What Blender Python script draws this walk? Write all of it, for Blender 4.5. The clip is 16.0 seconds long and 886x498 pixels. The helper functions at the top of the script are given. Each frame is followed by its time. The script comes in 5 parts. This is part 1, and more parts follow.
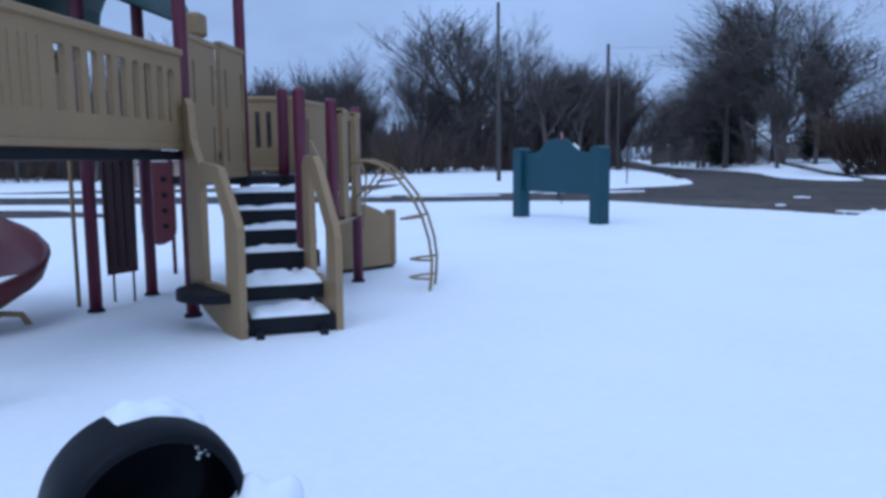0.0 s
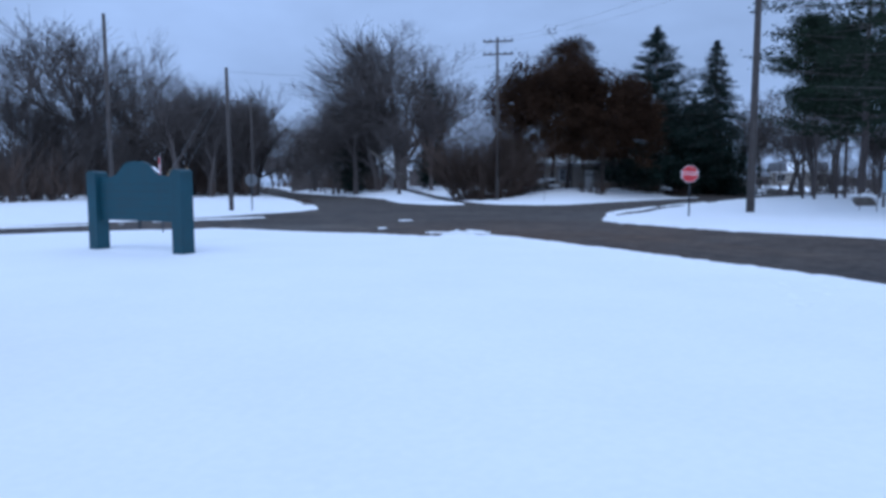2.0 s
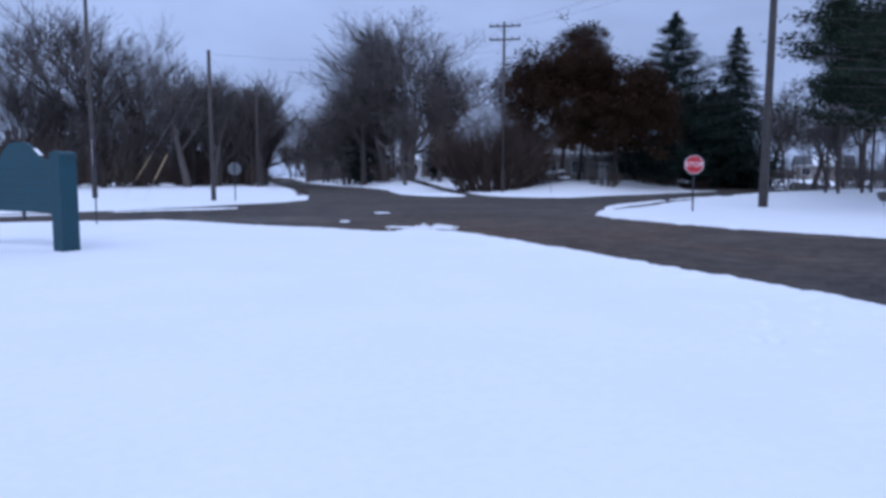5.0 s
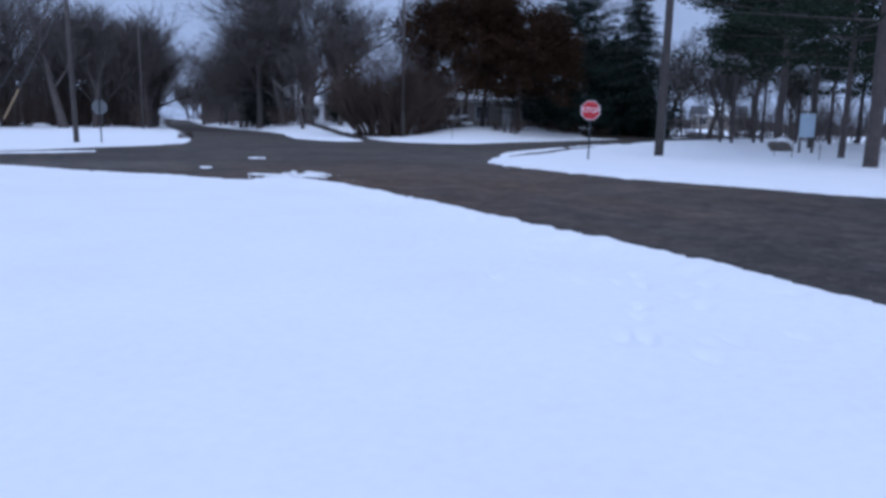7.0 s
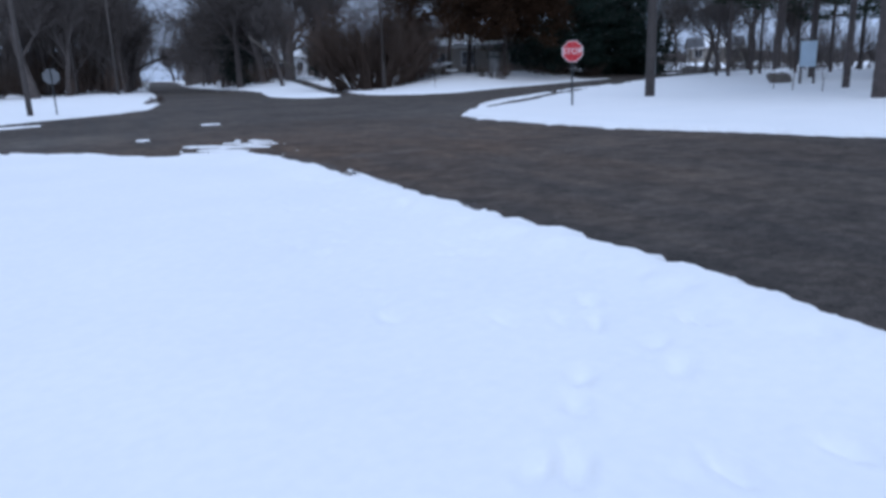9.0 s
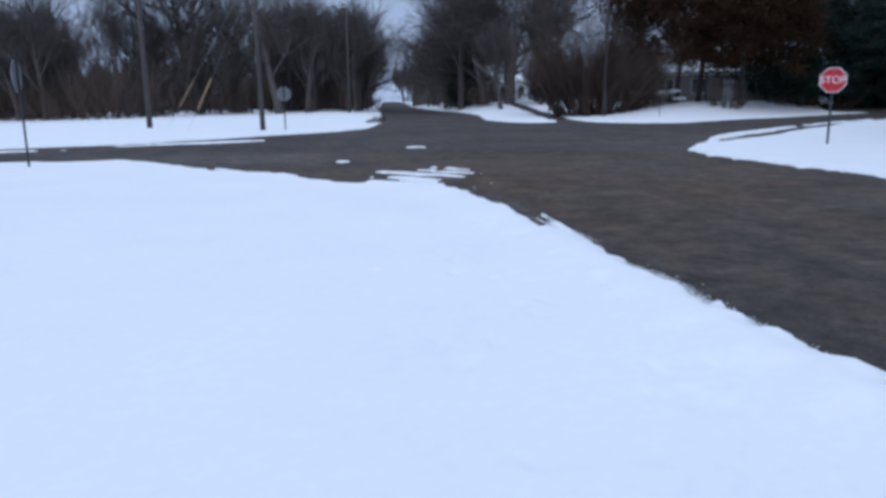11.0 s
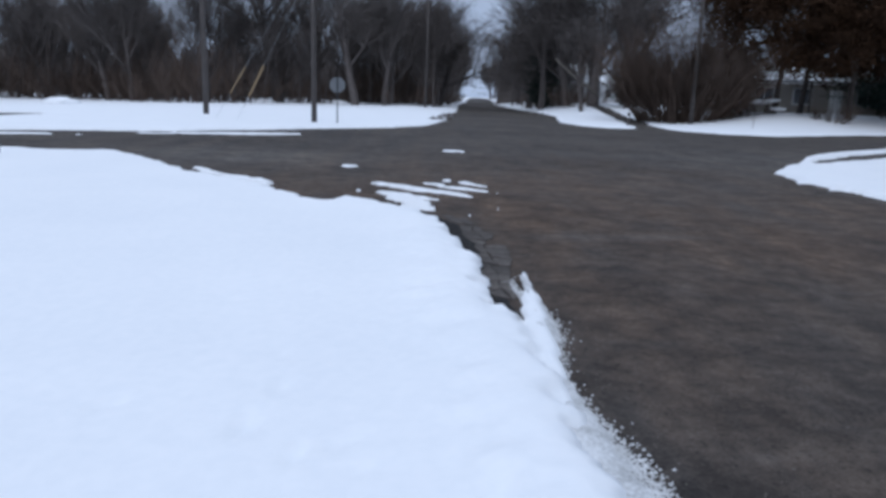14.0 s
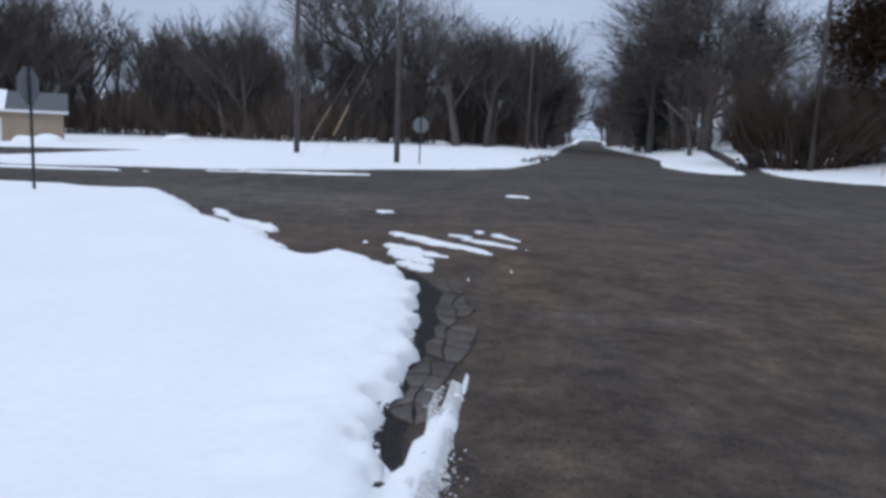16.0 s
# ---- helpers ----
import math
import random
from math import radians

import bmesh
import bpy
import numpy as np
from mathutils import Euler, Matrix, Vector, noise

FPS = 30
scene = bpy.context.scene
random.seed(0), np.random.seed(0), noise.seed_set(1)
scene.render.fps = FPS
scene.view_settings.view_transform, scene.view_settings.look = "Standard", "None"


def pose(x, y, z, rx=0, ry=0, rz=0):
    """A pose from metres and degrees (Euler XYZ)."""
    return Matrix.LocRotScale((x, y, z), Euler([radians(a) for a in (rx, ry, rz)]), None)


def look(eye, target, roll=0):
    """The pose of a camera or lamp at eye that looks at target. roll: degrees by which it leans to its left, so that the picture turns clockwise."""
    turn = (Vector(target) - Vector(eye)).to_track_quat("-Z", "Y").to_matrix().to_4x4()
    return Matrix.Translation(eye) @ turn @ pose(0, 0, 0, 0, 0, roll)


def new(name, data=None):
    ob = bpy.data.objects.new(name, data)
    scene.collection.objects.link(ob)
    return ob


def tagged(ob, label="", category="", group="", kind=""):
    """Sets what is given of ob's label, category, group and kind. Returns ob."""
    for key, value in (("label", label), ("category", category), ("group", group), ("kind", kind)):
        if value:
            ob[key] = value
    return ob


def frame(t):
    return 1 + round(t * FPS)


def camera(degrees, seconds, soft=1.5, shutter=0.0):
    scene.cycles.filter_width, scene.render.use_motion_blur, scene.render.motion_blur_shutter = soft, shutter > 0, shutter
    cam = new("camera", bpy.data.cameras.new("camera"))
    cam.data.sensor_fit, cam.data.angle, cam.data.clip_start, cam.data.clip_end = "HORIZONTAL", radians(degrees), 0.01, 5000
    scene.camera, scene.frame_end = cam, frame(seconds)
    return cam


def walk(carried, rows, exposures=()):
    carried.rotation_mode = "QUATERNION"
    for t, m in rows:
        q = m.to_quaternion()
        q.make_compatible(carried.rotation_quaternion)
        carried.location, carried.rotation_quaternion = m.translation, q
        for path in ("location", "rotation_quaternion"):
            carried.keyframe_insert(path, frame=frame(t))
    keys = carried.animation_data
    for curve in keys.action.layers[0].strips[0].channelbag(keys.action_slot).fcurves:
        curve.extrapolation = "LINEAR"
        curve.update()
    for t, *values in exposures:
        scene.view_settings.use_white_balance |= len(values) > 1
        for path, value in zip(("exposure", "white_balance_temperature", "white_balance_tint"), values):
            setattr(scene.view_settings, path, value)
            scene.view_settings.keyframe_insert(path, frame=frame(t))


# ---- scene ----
cam = camera(62.7, 16.0, soft=3.4, shutter=0.0)
PATH = [
    (0, (1.462, -0.488, 1.418), (1.232, 1.484, 1.177), -0.4),
    (0.5, (1.6, -0.3, 1.416), (1.62, 1.686, 1.179), -1.0),
    (1, (1.942, -0.198, 1.408), (2.091, 1.788, 1.217), -1.9),
    (1.5, (2.326, -0.071, 1.373), (2.829, 1.855, 1.187), -2.3),
    (2, (2.737, 0.096, 1.367), (3.437, 1.961, 1.193), -0.3),
    (2.5, (3.123, 0.217, 1.364), (3.813, 2.08, 1.133), 0.3),
    (3, (3.519, 0.474, 1.351), (4.189, 2.354, 1.22), 2.3),
    (5.5, (5.345, 2.06, 1.277), (6.006, 3.931, 1.027), -0.6),
    (6, (5.691, 2.413, 1.258), (6.453, 4.224, 0.888), -0.1),
    (6.5, (6.083, 2.68, 1.243), (6.894, 4.457, 0.813), -1.7),
    (7, (6.42, 3.021, 1.23), (7.285, 4.792, 0.89), 1.0),
    (7.5, (6.731, 3.24, 1.275), (7.656, 4.964, 0.859), 2.6),
    (8, (7.109, 3.527, 1.332), (8.033, 5.255, 0.93), 0.3),
    (8.5, (7.481, 3.929, 1.325), (8.39, 5.644, 0.845), 0.9),
    (9, (7.907, 4.334, 1.341), (8.755, 6.081, 0.864), -2.2),
    (9.5, (8.113, 4.783, 1.325), (8.648, 6.677, 0.966), -1.8),
    (10, (8.327, 5.137, 1.358), (8.732, 7.054, 0.953), -0.4),
    (12.5, (9.394, 7.402, 1.32), (9.611, 9.363, 0.992), -0.8),
    (13, (9.692, 7.719, 1.372), (9.931, 9.69, 1.124), 0.9),
    (13.5, (9.972, 8.201, 1.375), (10.233, 10.142, 0.968), 2.5),
    (14, (10.345, 8.611, 1.388), (10.445, 10.566, 0.977), 2.0),
    (14.5, (10.679, 8.934, 1.357), (10.817, 10.884, 0.933), 2.3),
    (15, (11.001, 9.39, 1.34), (11.001, 11.344, 0.913), 1.9),
    (15.5, (11.326, 9.768, 1.385), (11.113, 11.739, 1.12), 2.5),
    (16, (11.562, 10.206, 1.415), (11.361, 12.171, 1.101), 2.6),
]
walk(cam, [(t, look(e, g, r)) for t, e, g, r in PATH], [(0, -0.06, 5000, 12), (3, -0.02, 5140, 12), (5.5, -0.02, 5340, 22), (6.5, -0.17, 5220, 22), (7.0, -0.11, 5360, 18), (8.5, -0.06, 5490, 15), (9.5, 0.03, 5720, 12), (10, -0.03, 5670, 12), (14, 0.03, 6030, 12), (16, 0.07, 6250, 12)])

# ---------------------------------------------------------------- light
SUN_EL, SUN_AZ = radians(50), radians(200)
world = bpy.data.worlds.new("overcast_sky")
scene.world = world
world.use_nodes = True
wt = world.node_tree
wt.nodes.clear()


def wnode(kind, **props):
    n = wt.nodes.new(kind)
    for k, v in props.items():
        n.inputs[k].default_value = v
    return n


def wmath(op, a, b=None):
    n = wt.nodes.new("ShaderNodeMath")
    n.operation = op
    for i, v in enumerate((a, b)):
        if v is None:
            continue
        if isinstance(v, (int, float)):
            n.inputs[i].default_value = v
        else:
            wt.links.new(v, n.inputs[i])
    return n.outputs[0]


sky = wt.nodes.new("ShaderNodeTexSky")
sky.sky_type = "NISHITA"
sky.sun_disc = False
sky.sun_elevation, sky.sun_rotation = SUN_EL, SUN_AZ
wgeo = wt.nodes.new("ShaderNodeTexCoord")
wsep = wt.nodes.new("ShaderNodeSeparateXYZ")
wt.links.new(wgeo.outputs["Generated"], wsep.inputs[0])
up = wmath("MAXIMUM", wsep.outputs[2], 0.0)
# overcast vault: dim at the horizon, bright overhead
vault = wmath("ADD", wmath("MULTIPLY", wmath("POWER", up, 1.35), 0.43), 0.60)
# cloud layer seen in perspective
den = wmath("ADD", up, 0.28)
wcomb = wt.nodes.new("ShaderNodeCombineXYZ")
wt.links.new(wmath("DIVIDE", wsep.outputs[0], den), wcomb.inputs[0])
wt.links.new(wmath("DIVIDE", wsep.outputs[1], den), wcomb.inputs[1])
wnoise = wnode("ShaderNodeTexNoise", Scale=0.85, Detail=7.0, Roughness=0.55)
wt.links.new(wcomb.outputs[0], wnoise.inputs["Vector"])
wramp = wt.nodes.new("ShaderNodeMapRange")
wramp.inputs["From Min"].default_value, wramp.inputs["From Max"].default_value = 0.32, 0.7
wramp.inputs["To Min"].default_value, wramp.inputs["To Max"].default_value = 0.80, 1.2
wt.links.new(wnoise.outputs["Fac"], wramp.inputs["Value"])
cloud = wmath("MULTIPLY", vault, wramp.outputs[0])
wtint = wt.nodes.new("ShaderNodeMix")
wtint.data_type = "RGBA"
wtint.inputs[6].default_value, wtint.inputs[7].default_value = (0.66, 0.80, 1.04, 1), (0.78, 0.89, 1.06, 1)
wt.links.new(up, wtint.inputs[0])
wscale = wt.nodes.new("ShaderNodeVectorMath")
wscale.operation = "SCALE"
wt.links.new(wtint.outputs[2], wscale.inputs[0])
wt.links.new(cloud, wscale.inputs["Scale"])
bg_cloud = wnode("ShaderNodeBackground", Strength=1.0)
wt.links.new(wscale.outputs[0], bg_cloud.inputs["Color"])
bg_sky = wnode("ShaderNodeBackground", Strength=0.05)
wt.links.new(sky.outputs[0], bg_sky.inputs["Color"])
wmix = wnode("ShaderNodeMixShader", Fac=0.96)
wt.links.new(bg_sky.outputs[0], wmix.inputs[1])
wt.links.new(bg_cloud.outputs[0], wmix.inputs[2])
wout = wt.nodes.new("ShaderNodeOutputWorld")
wt.links.new(wmix.outputs[0], wout.inputs[0])

sun = new("sun", bpy.data.lights.new("sun", "SUN"))
sun.data.energy, sun.data.angle, sun.data.color = 0.6, radians(40), (1.0, 0.97, 0.93)
sun.matrix_world = look((math.sin(SUN_AZ) * math.cos(SUN_EL) * 100, math.cos(SUN_AZ) * math.cos(SUN_EL) * 100, math.sin(SUN_EL) * 100), (0, 0, 0))


# ---------------------------------------------------------------- materials
def material(name, base, rough=0.7, metal=0.0, vary=0.15, scale=4.0, fine=40.0, bump=0.1, other=None, per_object=0.0, spec=0.5, bdist=0.02):
    """A painted, plastic, wooden or mineral surface: two colours mixed by coarse and fine noise, with relief."""
    m = bpy.data.materials.new(name)
    m.use_nodes = True
    nt = m.node_tree
    bsdf = nt.nodes["Principled BSDF"]
    bsdf.inputs["Metallic"].default_value = metal
    bsdf.inputs["Specular IOR Level"].default_value = spec
    co = nt.nodes.new("ShaderNodeTexCoord")
    a = nt.nodes.new("ShaderNodeTexNoise")
    a.inputs["Scale"].default_value, a.inputs["Detail"].default_value = scale, 5
    b = nt.nodes.new("ShaderNodeTexNoise")
    b.inputs["Scale"].default_value, b.inputs["Detail"].default_value = fine, 3
    for n in (a, b):
        nt.links.new(co.outputs["Object"], n.inputs["Vector"])
    add = nt.nodes.new("ShaderNodeMath")
    add.operation = "MULTIPLY_ADD"
    add.inputs[1].default_value = 0.6
    nt.links.new(b.outputs["Fac"], add.inputs[0])
    sc = nt.nodes.new("ShaderNodeMath")
    sc.operation = "MULTIPLY"
    sc.inputs[1].default_value = 0.6
    nt.links.new(a.outputs["Fac"], sc.inputs[0])
    nt.links.new(sc.outputs[0], add.inputs[2])
    rng = nt.nodes.new("ShaderNodeMapRange")
    rng.inputs["From Min"].default_value, rng.inputs["From Max"].default_value = 0.42, 0.78
    nt.links.new(add.outputs[0], rng.inputs["Value"])
    mix = nt.nodes.new("ShaderNodeMix")
    mix.data_type = "RGBA"
    lo = tuple(max(0.0, c * (1 - vary)) for c in base)
    hi = other if other else tuple(min(1.0, c * (1 + vary)) for c in base)
    mix.inputs[6].default_value, mix.inputs[7].default_value = (*lo, 1), (*hi, 1)
    nt.links.new(rng.outputs[0], mix.inputs[0])
    col = mix.outputs[2]
    if per_object:
        info = nt.nodes.new("ShaderNodeObjectInfo")
        hsv = nt.nodes.new("ShaderNodeHueSaturation")
        pr = nt.nodes.new("ShaderNodeMapRange")
        pr.inputs["To Min"].default_value, pr.inputs["To Max"].default_value = 1 - per_object, 1 + per_object
        nt.links.new(info.outputs["Random"], pr.inputs["Value"])
        nt.links.new(pr.outputs[0], hsv.inputs["Value"])
        nt.links.new(col, hsv.inputs["Color"])
        col = hsv.outputs[0]
    nt.links.new(col, bsdf.inputs["Base Color"])
    rr = nt.nodes.new("ShaderNodeMapRange")
    rr.inputs["To Min"].default_value, rr.inputs["To Max"].default_value = max(0.03, rough - 0.12), min(1, rough + 0.12)
    nt.links.new(a.outputs["Fac"], rr.inputs["Value"])
    nt.links.new(rr.outputs[0], bsdf.inputs["Roughness"])
    if bump:
        bp = nt.nodes.new("ShaderNodeBump")
        bp.inputs["Strength"].default_value, bp.inputs["Distance"].default_value = bump, bdist
        nt.links.new(add.outputs[0], bp.inputs["Height"])
        nt.links.new(bp.outputs[0], bsdf.inputs["Normal"])
    return m


SNOW = material("snow", (0.86, 0.88, 0.90), 0.75, vary=0.015, scale=0.7, fine=14, bump=0.12, other=(0.90, 0.91, 0.92), spec=0.2, bdist=0.03)
SNOW_DIRTY = material("dirty_snow", (0.50, 0.50, 0.49), 0.75, vary=0.25, scale=6, fine=60, bump=0.5, other=(0.80, 0.81, 0.82), spec=0.2)
TAN = material("tan_plastic", (0.28, 0.19, 0.092), 0.55, vary=0.1, scale=3, fine=50, bump=0.05)
BURGUNDY = material("burgundy_paint", (0.098, 0.010, 0.031), 0.4, vary=0.2, scale=5, fine=60, bump=0.04)
RED_PLASTIC = material("red_plastic", (0.10, 0.014, 0.02), 0.5, vary=0.2, scale=3, fine=40, bump=0.04)
# red plastic with the shade under the bridge deck put into its colour
RED_SHADED = material("red_plastic_shaded", (0.034, 0.009, 0.011), 0.5, vary=0.2, scale=3, fine=40, bump=0.04)
DECK_BLACK = material("black_coated_steel", (0.007, 0.008, 0.011), 0.6, vary=0.3, scale=6, fine=80, bump=0.15, spec=0.25)
RUBBER = material("black_rubber", (0.004, 0.005, 0.008), 0.5, vary=0.3, scale=5, fine=70, bump=0.04, spec=0.14)
GREEN_PLASTIC = material("green_plastic", (0.01, 0.05, 0.045), 0.5, vary=0.2)
TEAL = material("teal_paint", (0.007, 0.052, 0.073), 0.6, vary=0.22, scale=2.5, fine=30, bump=0.12, per_object=0.06)
POLE_WOOD = material("weathered_pole_wood", (0.075, 0.065, 0.06), 0.85, vary=0.35, scale=3, fine=50, bump=0.3)
STEEL = material("galvanised_steel", (0.33, 0.35, 0.37), 0.5, metal=0.7, vary=0.12, scale=8, fine=90, bump=0.03)
DARK_STEEL = material("dark_sign_post", (0.035, 0.04, 0.045), 0.6, metal=0.3, vary=0.2)
SIGN_RED = material("red_sign_sheeting", (0.50, 0.02, 0.03), 0.45, vary=0.08, bump=0)
SIGN_WHITE = material("white_sign_sheeting", (0.78, 0.78, 0.78), 0.45, vary=0.05, bump=0)
YELLOW = material("tan_guy_guard", (0.34, 0.24, 0.13), 0.6, vary=0.2)
BARK = material("grey_brown_bark", (0.060, 0.048, 0.042), 0.9, vary=0.3, scale=2, fine=25, bump=0.3)
BARK_FAR = material("winter_twigs", (0.092, 0.078, 0.072), 0.95, vary=0.3, scale=0.3, fine=3, bump=0)
BRUSH = material("dry_brush_twigs", (0.085, 0.058, 0.044), 0.95, vary=0.3, scale=0.3, fine=4, bump=0)
PINE_BARK = material("pine_bark", (0.075, 0.062, 0.058), 0.9, vary=0.35, scale=4, fine=25, bump=0.4)
NEEDLE = material("dark_pine_needles", (0.018, 0.034, 0.020), 0.7, vary=0.4, scale=0.6, fine=6, bump=0, other=(0.026, 0.040, 0.024), spec=0.1)
NEEDLE_BLUE = material("spruce_needles", (0.014, 0.032, 0.026), 0.7, vary=0.4, scale=0.6, fine=6, bump=0, other=(0.022, 0.038, 0.030), spec=0.1)
LEAF_BROWN = material("russet_oak_leaves", (0.034, 0.020, 0.013), 0.9, vary=0.4, scale=0.5, fine=5, bump=0, other=(0.062, 0.034, 0.019), spec=0.08)
WIRE = material("black_cable", (0.012, 0.012, 0.014), 0.6, bump=0)
STONE = material("boulder_stone", (0.13, 0.115, 0.10), 0.9, vary=0.3, scale=3, fine=20, bump=0.4)


# ---------------------------------------------------------------- mesh helpers
def thing(name, at, label, category, group="", rz=0.0, kind=""):
    ob = new(name)
    ob.empty_display_size = 0.2
    ob.matrix_basis = pose(at[0], at[1], at[2] if len(at) > 2 else 0.0, 0, 0, rz)
    return tagged(ob, label, category, group, kind)


def part(name, bm, mat, parent=None, label="", smooth=False):
    me = bpy.data.meshes.new(name)
    bmesh.ops.recalc_face_normals(bm, faces=bm.faces)
    bm.to_mesh(me)
    bm.free()
    me.materials.append(mat)
    if smooth:
        for p in me.polygons:
            p.use_smooth = True
    ob = new(name, me)
    if parent:
        ob.parent = parent
    return tagged(ob, label)


def raw(name, verts, faces, mat, parent=None, label="", smooth=False):
    me = bpy.data.meshes.new(name)
    me.from_pydata([tuple(v) for v in verts], [], faces)
    me.materials.append(mat)
    if smooth:
        for p in me.polygons:
            p.use_smooth = True
    ob = new(name, me)
    if parent:
        ob.parent = parent
    return tagged(ob, label)


def box(bm, c, s, rot=None, bevel=0.0):
    b = bmesh.new()
    bmesh.ops.create_cube(b, size=1.0)
    bmesh.ops.scale(b, vec=s, verts=b.verts)
    if bevel:
        bmesh.ops.bevel(b, geom=b.edges[:], offset=bevel, segments=2, affect="EDGES", profile=0.5)
    m = Matrix.Translation(c) @ (rot.to_4x4() if rot else Matrix())
    b.transform(m)
    me = bpy.data.meshes.new("t")
    b.to_mesh(me)
    b.free()
    bm.from_mesh(me)
    bpy.data.meshes.remove(me)
    return bm


def tube(bm, pts, radii, seg=10, caps=True):
    """A round bar along pts."""
    pts = [Vector(p) for p in pts]
    if isinstance(radii, (int, float)):
        radii = [radii] * len(pts)
    rings = []
    side = None
    for i, p in enumerate(pts):
        d = (pts[min(i + 1, len(pts) - 1)] - pts[max(i - 1, 0)]).normalized()
        if side is None or abs(side.dot(d)) > 0.95:
            side = d.orthogonal().normalized()
        side = (side - d * side.dot(d)).normalized()
        other = d.cross(side)
        rings.append([bm.verts.new(p + (side * math.cos(a) + other * math.sin(a)) * radii[i]) for a in (2 * math.pi * k / seg for k in range(seg))])
    for r0, r1 in zip(rings, rings[1:]):
        for k in range(seg):
            bm.faces.new((r0[k], r0[(k + 1) % seg], r1[(k + 1) % seg], r1[k]))
    if caps:
        bm.faces.new(rings[0][::-1])
        bm.faces.new(rings[-1])
    return bm


def slab(bm, outline, y0, y1, m=None):
    """A plate: outline in x, z (counter-clockwise), from y0 to y1, then moved by m."""
    m = m or Matrix()
    a = [bm.verts.new(m @ Vector((x, y0, z))) for x, z in outline]
    b = [bm.verts.new(m @ Vector((x, y1, z))) for x, z in outline]
    bm.faces.new(a)
    bm.faces.new(b[::-1])
    n = len(a)
    for i in range(n):
        bm.faces.new((a[i], b[i], b[(i + 1) % n], a[(i + 1) % n]))
    return bm


# ---------------------------------------------------------------- ground, roads, snow
def ease(v):
    v = np.clip(v, 0, 1)
    return v * v * (3 - 2 * v)


def rise_of(x, y):
    """The land falls a little away to the west; the roads lie level and the lots to the north-east stand higher."""
    r = np.hypot(x - 10, y - 8)
    u = (x - 10) / np.maximum(r, 1)
    west = ease((r - 38) / np.interp(u, [-0.6, -0.35], [34, 58])) * np.interp(u, [-1, -0.6, -0.35, -0.15, 0.0, 0.06], [-1.0, -0.9, -0.5, -0.05, 0.2, 0.0])
    lots = 1.1 * ease((r - 50) / 40) * ease((u - 0.15) / 0.09) * ease((0.42 - u) / 0.1)
    # strip of front gardens north of the side road
    n = (x - 36.6) * -0.496 + (y - 50.8) * 0.868
    gardens = 0.95 * ease((n - 1) / 8) * ease((x - 27) / 11)
    return west + np.maximum(lots, gardens)


def terrain(x, y):
    return float(rise_of(x, y))


rng = np.random.default_rng(7)
# outline of all the cleared asphalt around the junction
ROAD = [(11.05, -90), (11.12, 2), (11.2, 5.9), (11.28, 7.6), (11.27, 9.0), (11.16, 10.0), (11.1, 11.0), (11.09, 12.0), (11.09, 12.6), (11.02, 13.0), (10.93, 13.5),
        (10.92, 14.5), (10.82, 15.5), (10.66, 16.6), (10.25, 17.5), (9.75, 18.15), (9.5, 18.3), (9.3, 17.9), (8.95, 18.15), (8.35, 19.1), (7.9, 19.7),
        (6.6, 20.9), (5.6, 22.6), (4.2, 24.3), (1.5, 24.3), (-1.4, 23.7), (-8, 22.6), (-30, 19.8), (-120, 8),
        (-120, 15), (-30, 26.6), (-12, 28.9), (-5.4, 29.8), (-2.8, 30.2), (3.0, 33.2), (7.2, 38.0), (9.6, 40.6), (11.0, 43.8), (11.7, 47.2), (12.2, 50.6), (12.9, 57), (13.6, 66), (15.3, 88), (19.6, 152), (36, 336), (85, 880),
        (93, 880), (44, 336), (27.6, 152), (24.4, 104), (22.4, 70), (20.1, 55.5), (20.4, 50.6), (21.3, 48.7), (22.7, 49.0), (23.4, 50.6),
        (24.9, 50.0), (25.0, 47.6), (26.3, 45.4), (29.2, 44.9), (36.4, 50.2), (50, 58.4), (64, 66.8), (84, 77), (400, 245), (400, 228), (78, 67.6), (53, 53.4), (45, 47.4), (33, 39.2), (28, 35.0), (23.3, 30.9), (21.6, 28.8), (20.2, 26.5), (19.1, 25.2), (18.5, 24.3), (18.2, 22.8),
        (18.1, 21), (18.0, 19.2), (18.3, 17.0), (19.1, 14.7), (20.0, 11.6), (22.0, 2), (31, -90)]
LOT = [(-8.6, 16.6), (-40, 14.5), (-40, 18.4), (-13, 20.4), (-8.9, 18.2)]
DRIVE = [(23.3, 50.2), (25.0, 49.5), (26.9, 60), (33.5, 105), (32.2, 105), (25.3, 60)]
GUTTER = [(20.6, 26.4), (24.6, 29.9), (30.2, 35.1), (34, 38.5), (45.5, 47.0), (45.2, 47.5), (33.5, 39.3), (29.5, 35.9), (23.9, 30.8), (20.7, 27.4)]
LOT_FAR = [(-5.8, 45), (-5.9, 33.2), (-14, 30.8), (-40, 27.5), (-60, 28), (-60, 36), (-22, 37.5), (-11.4, 40.2)]
ASPHALT_AREAS = [ROAD, LOT, DRIVE, LOT_FAR, GUTTER]


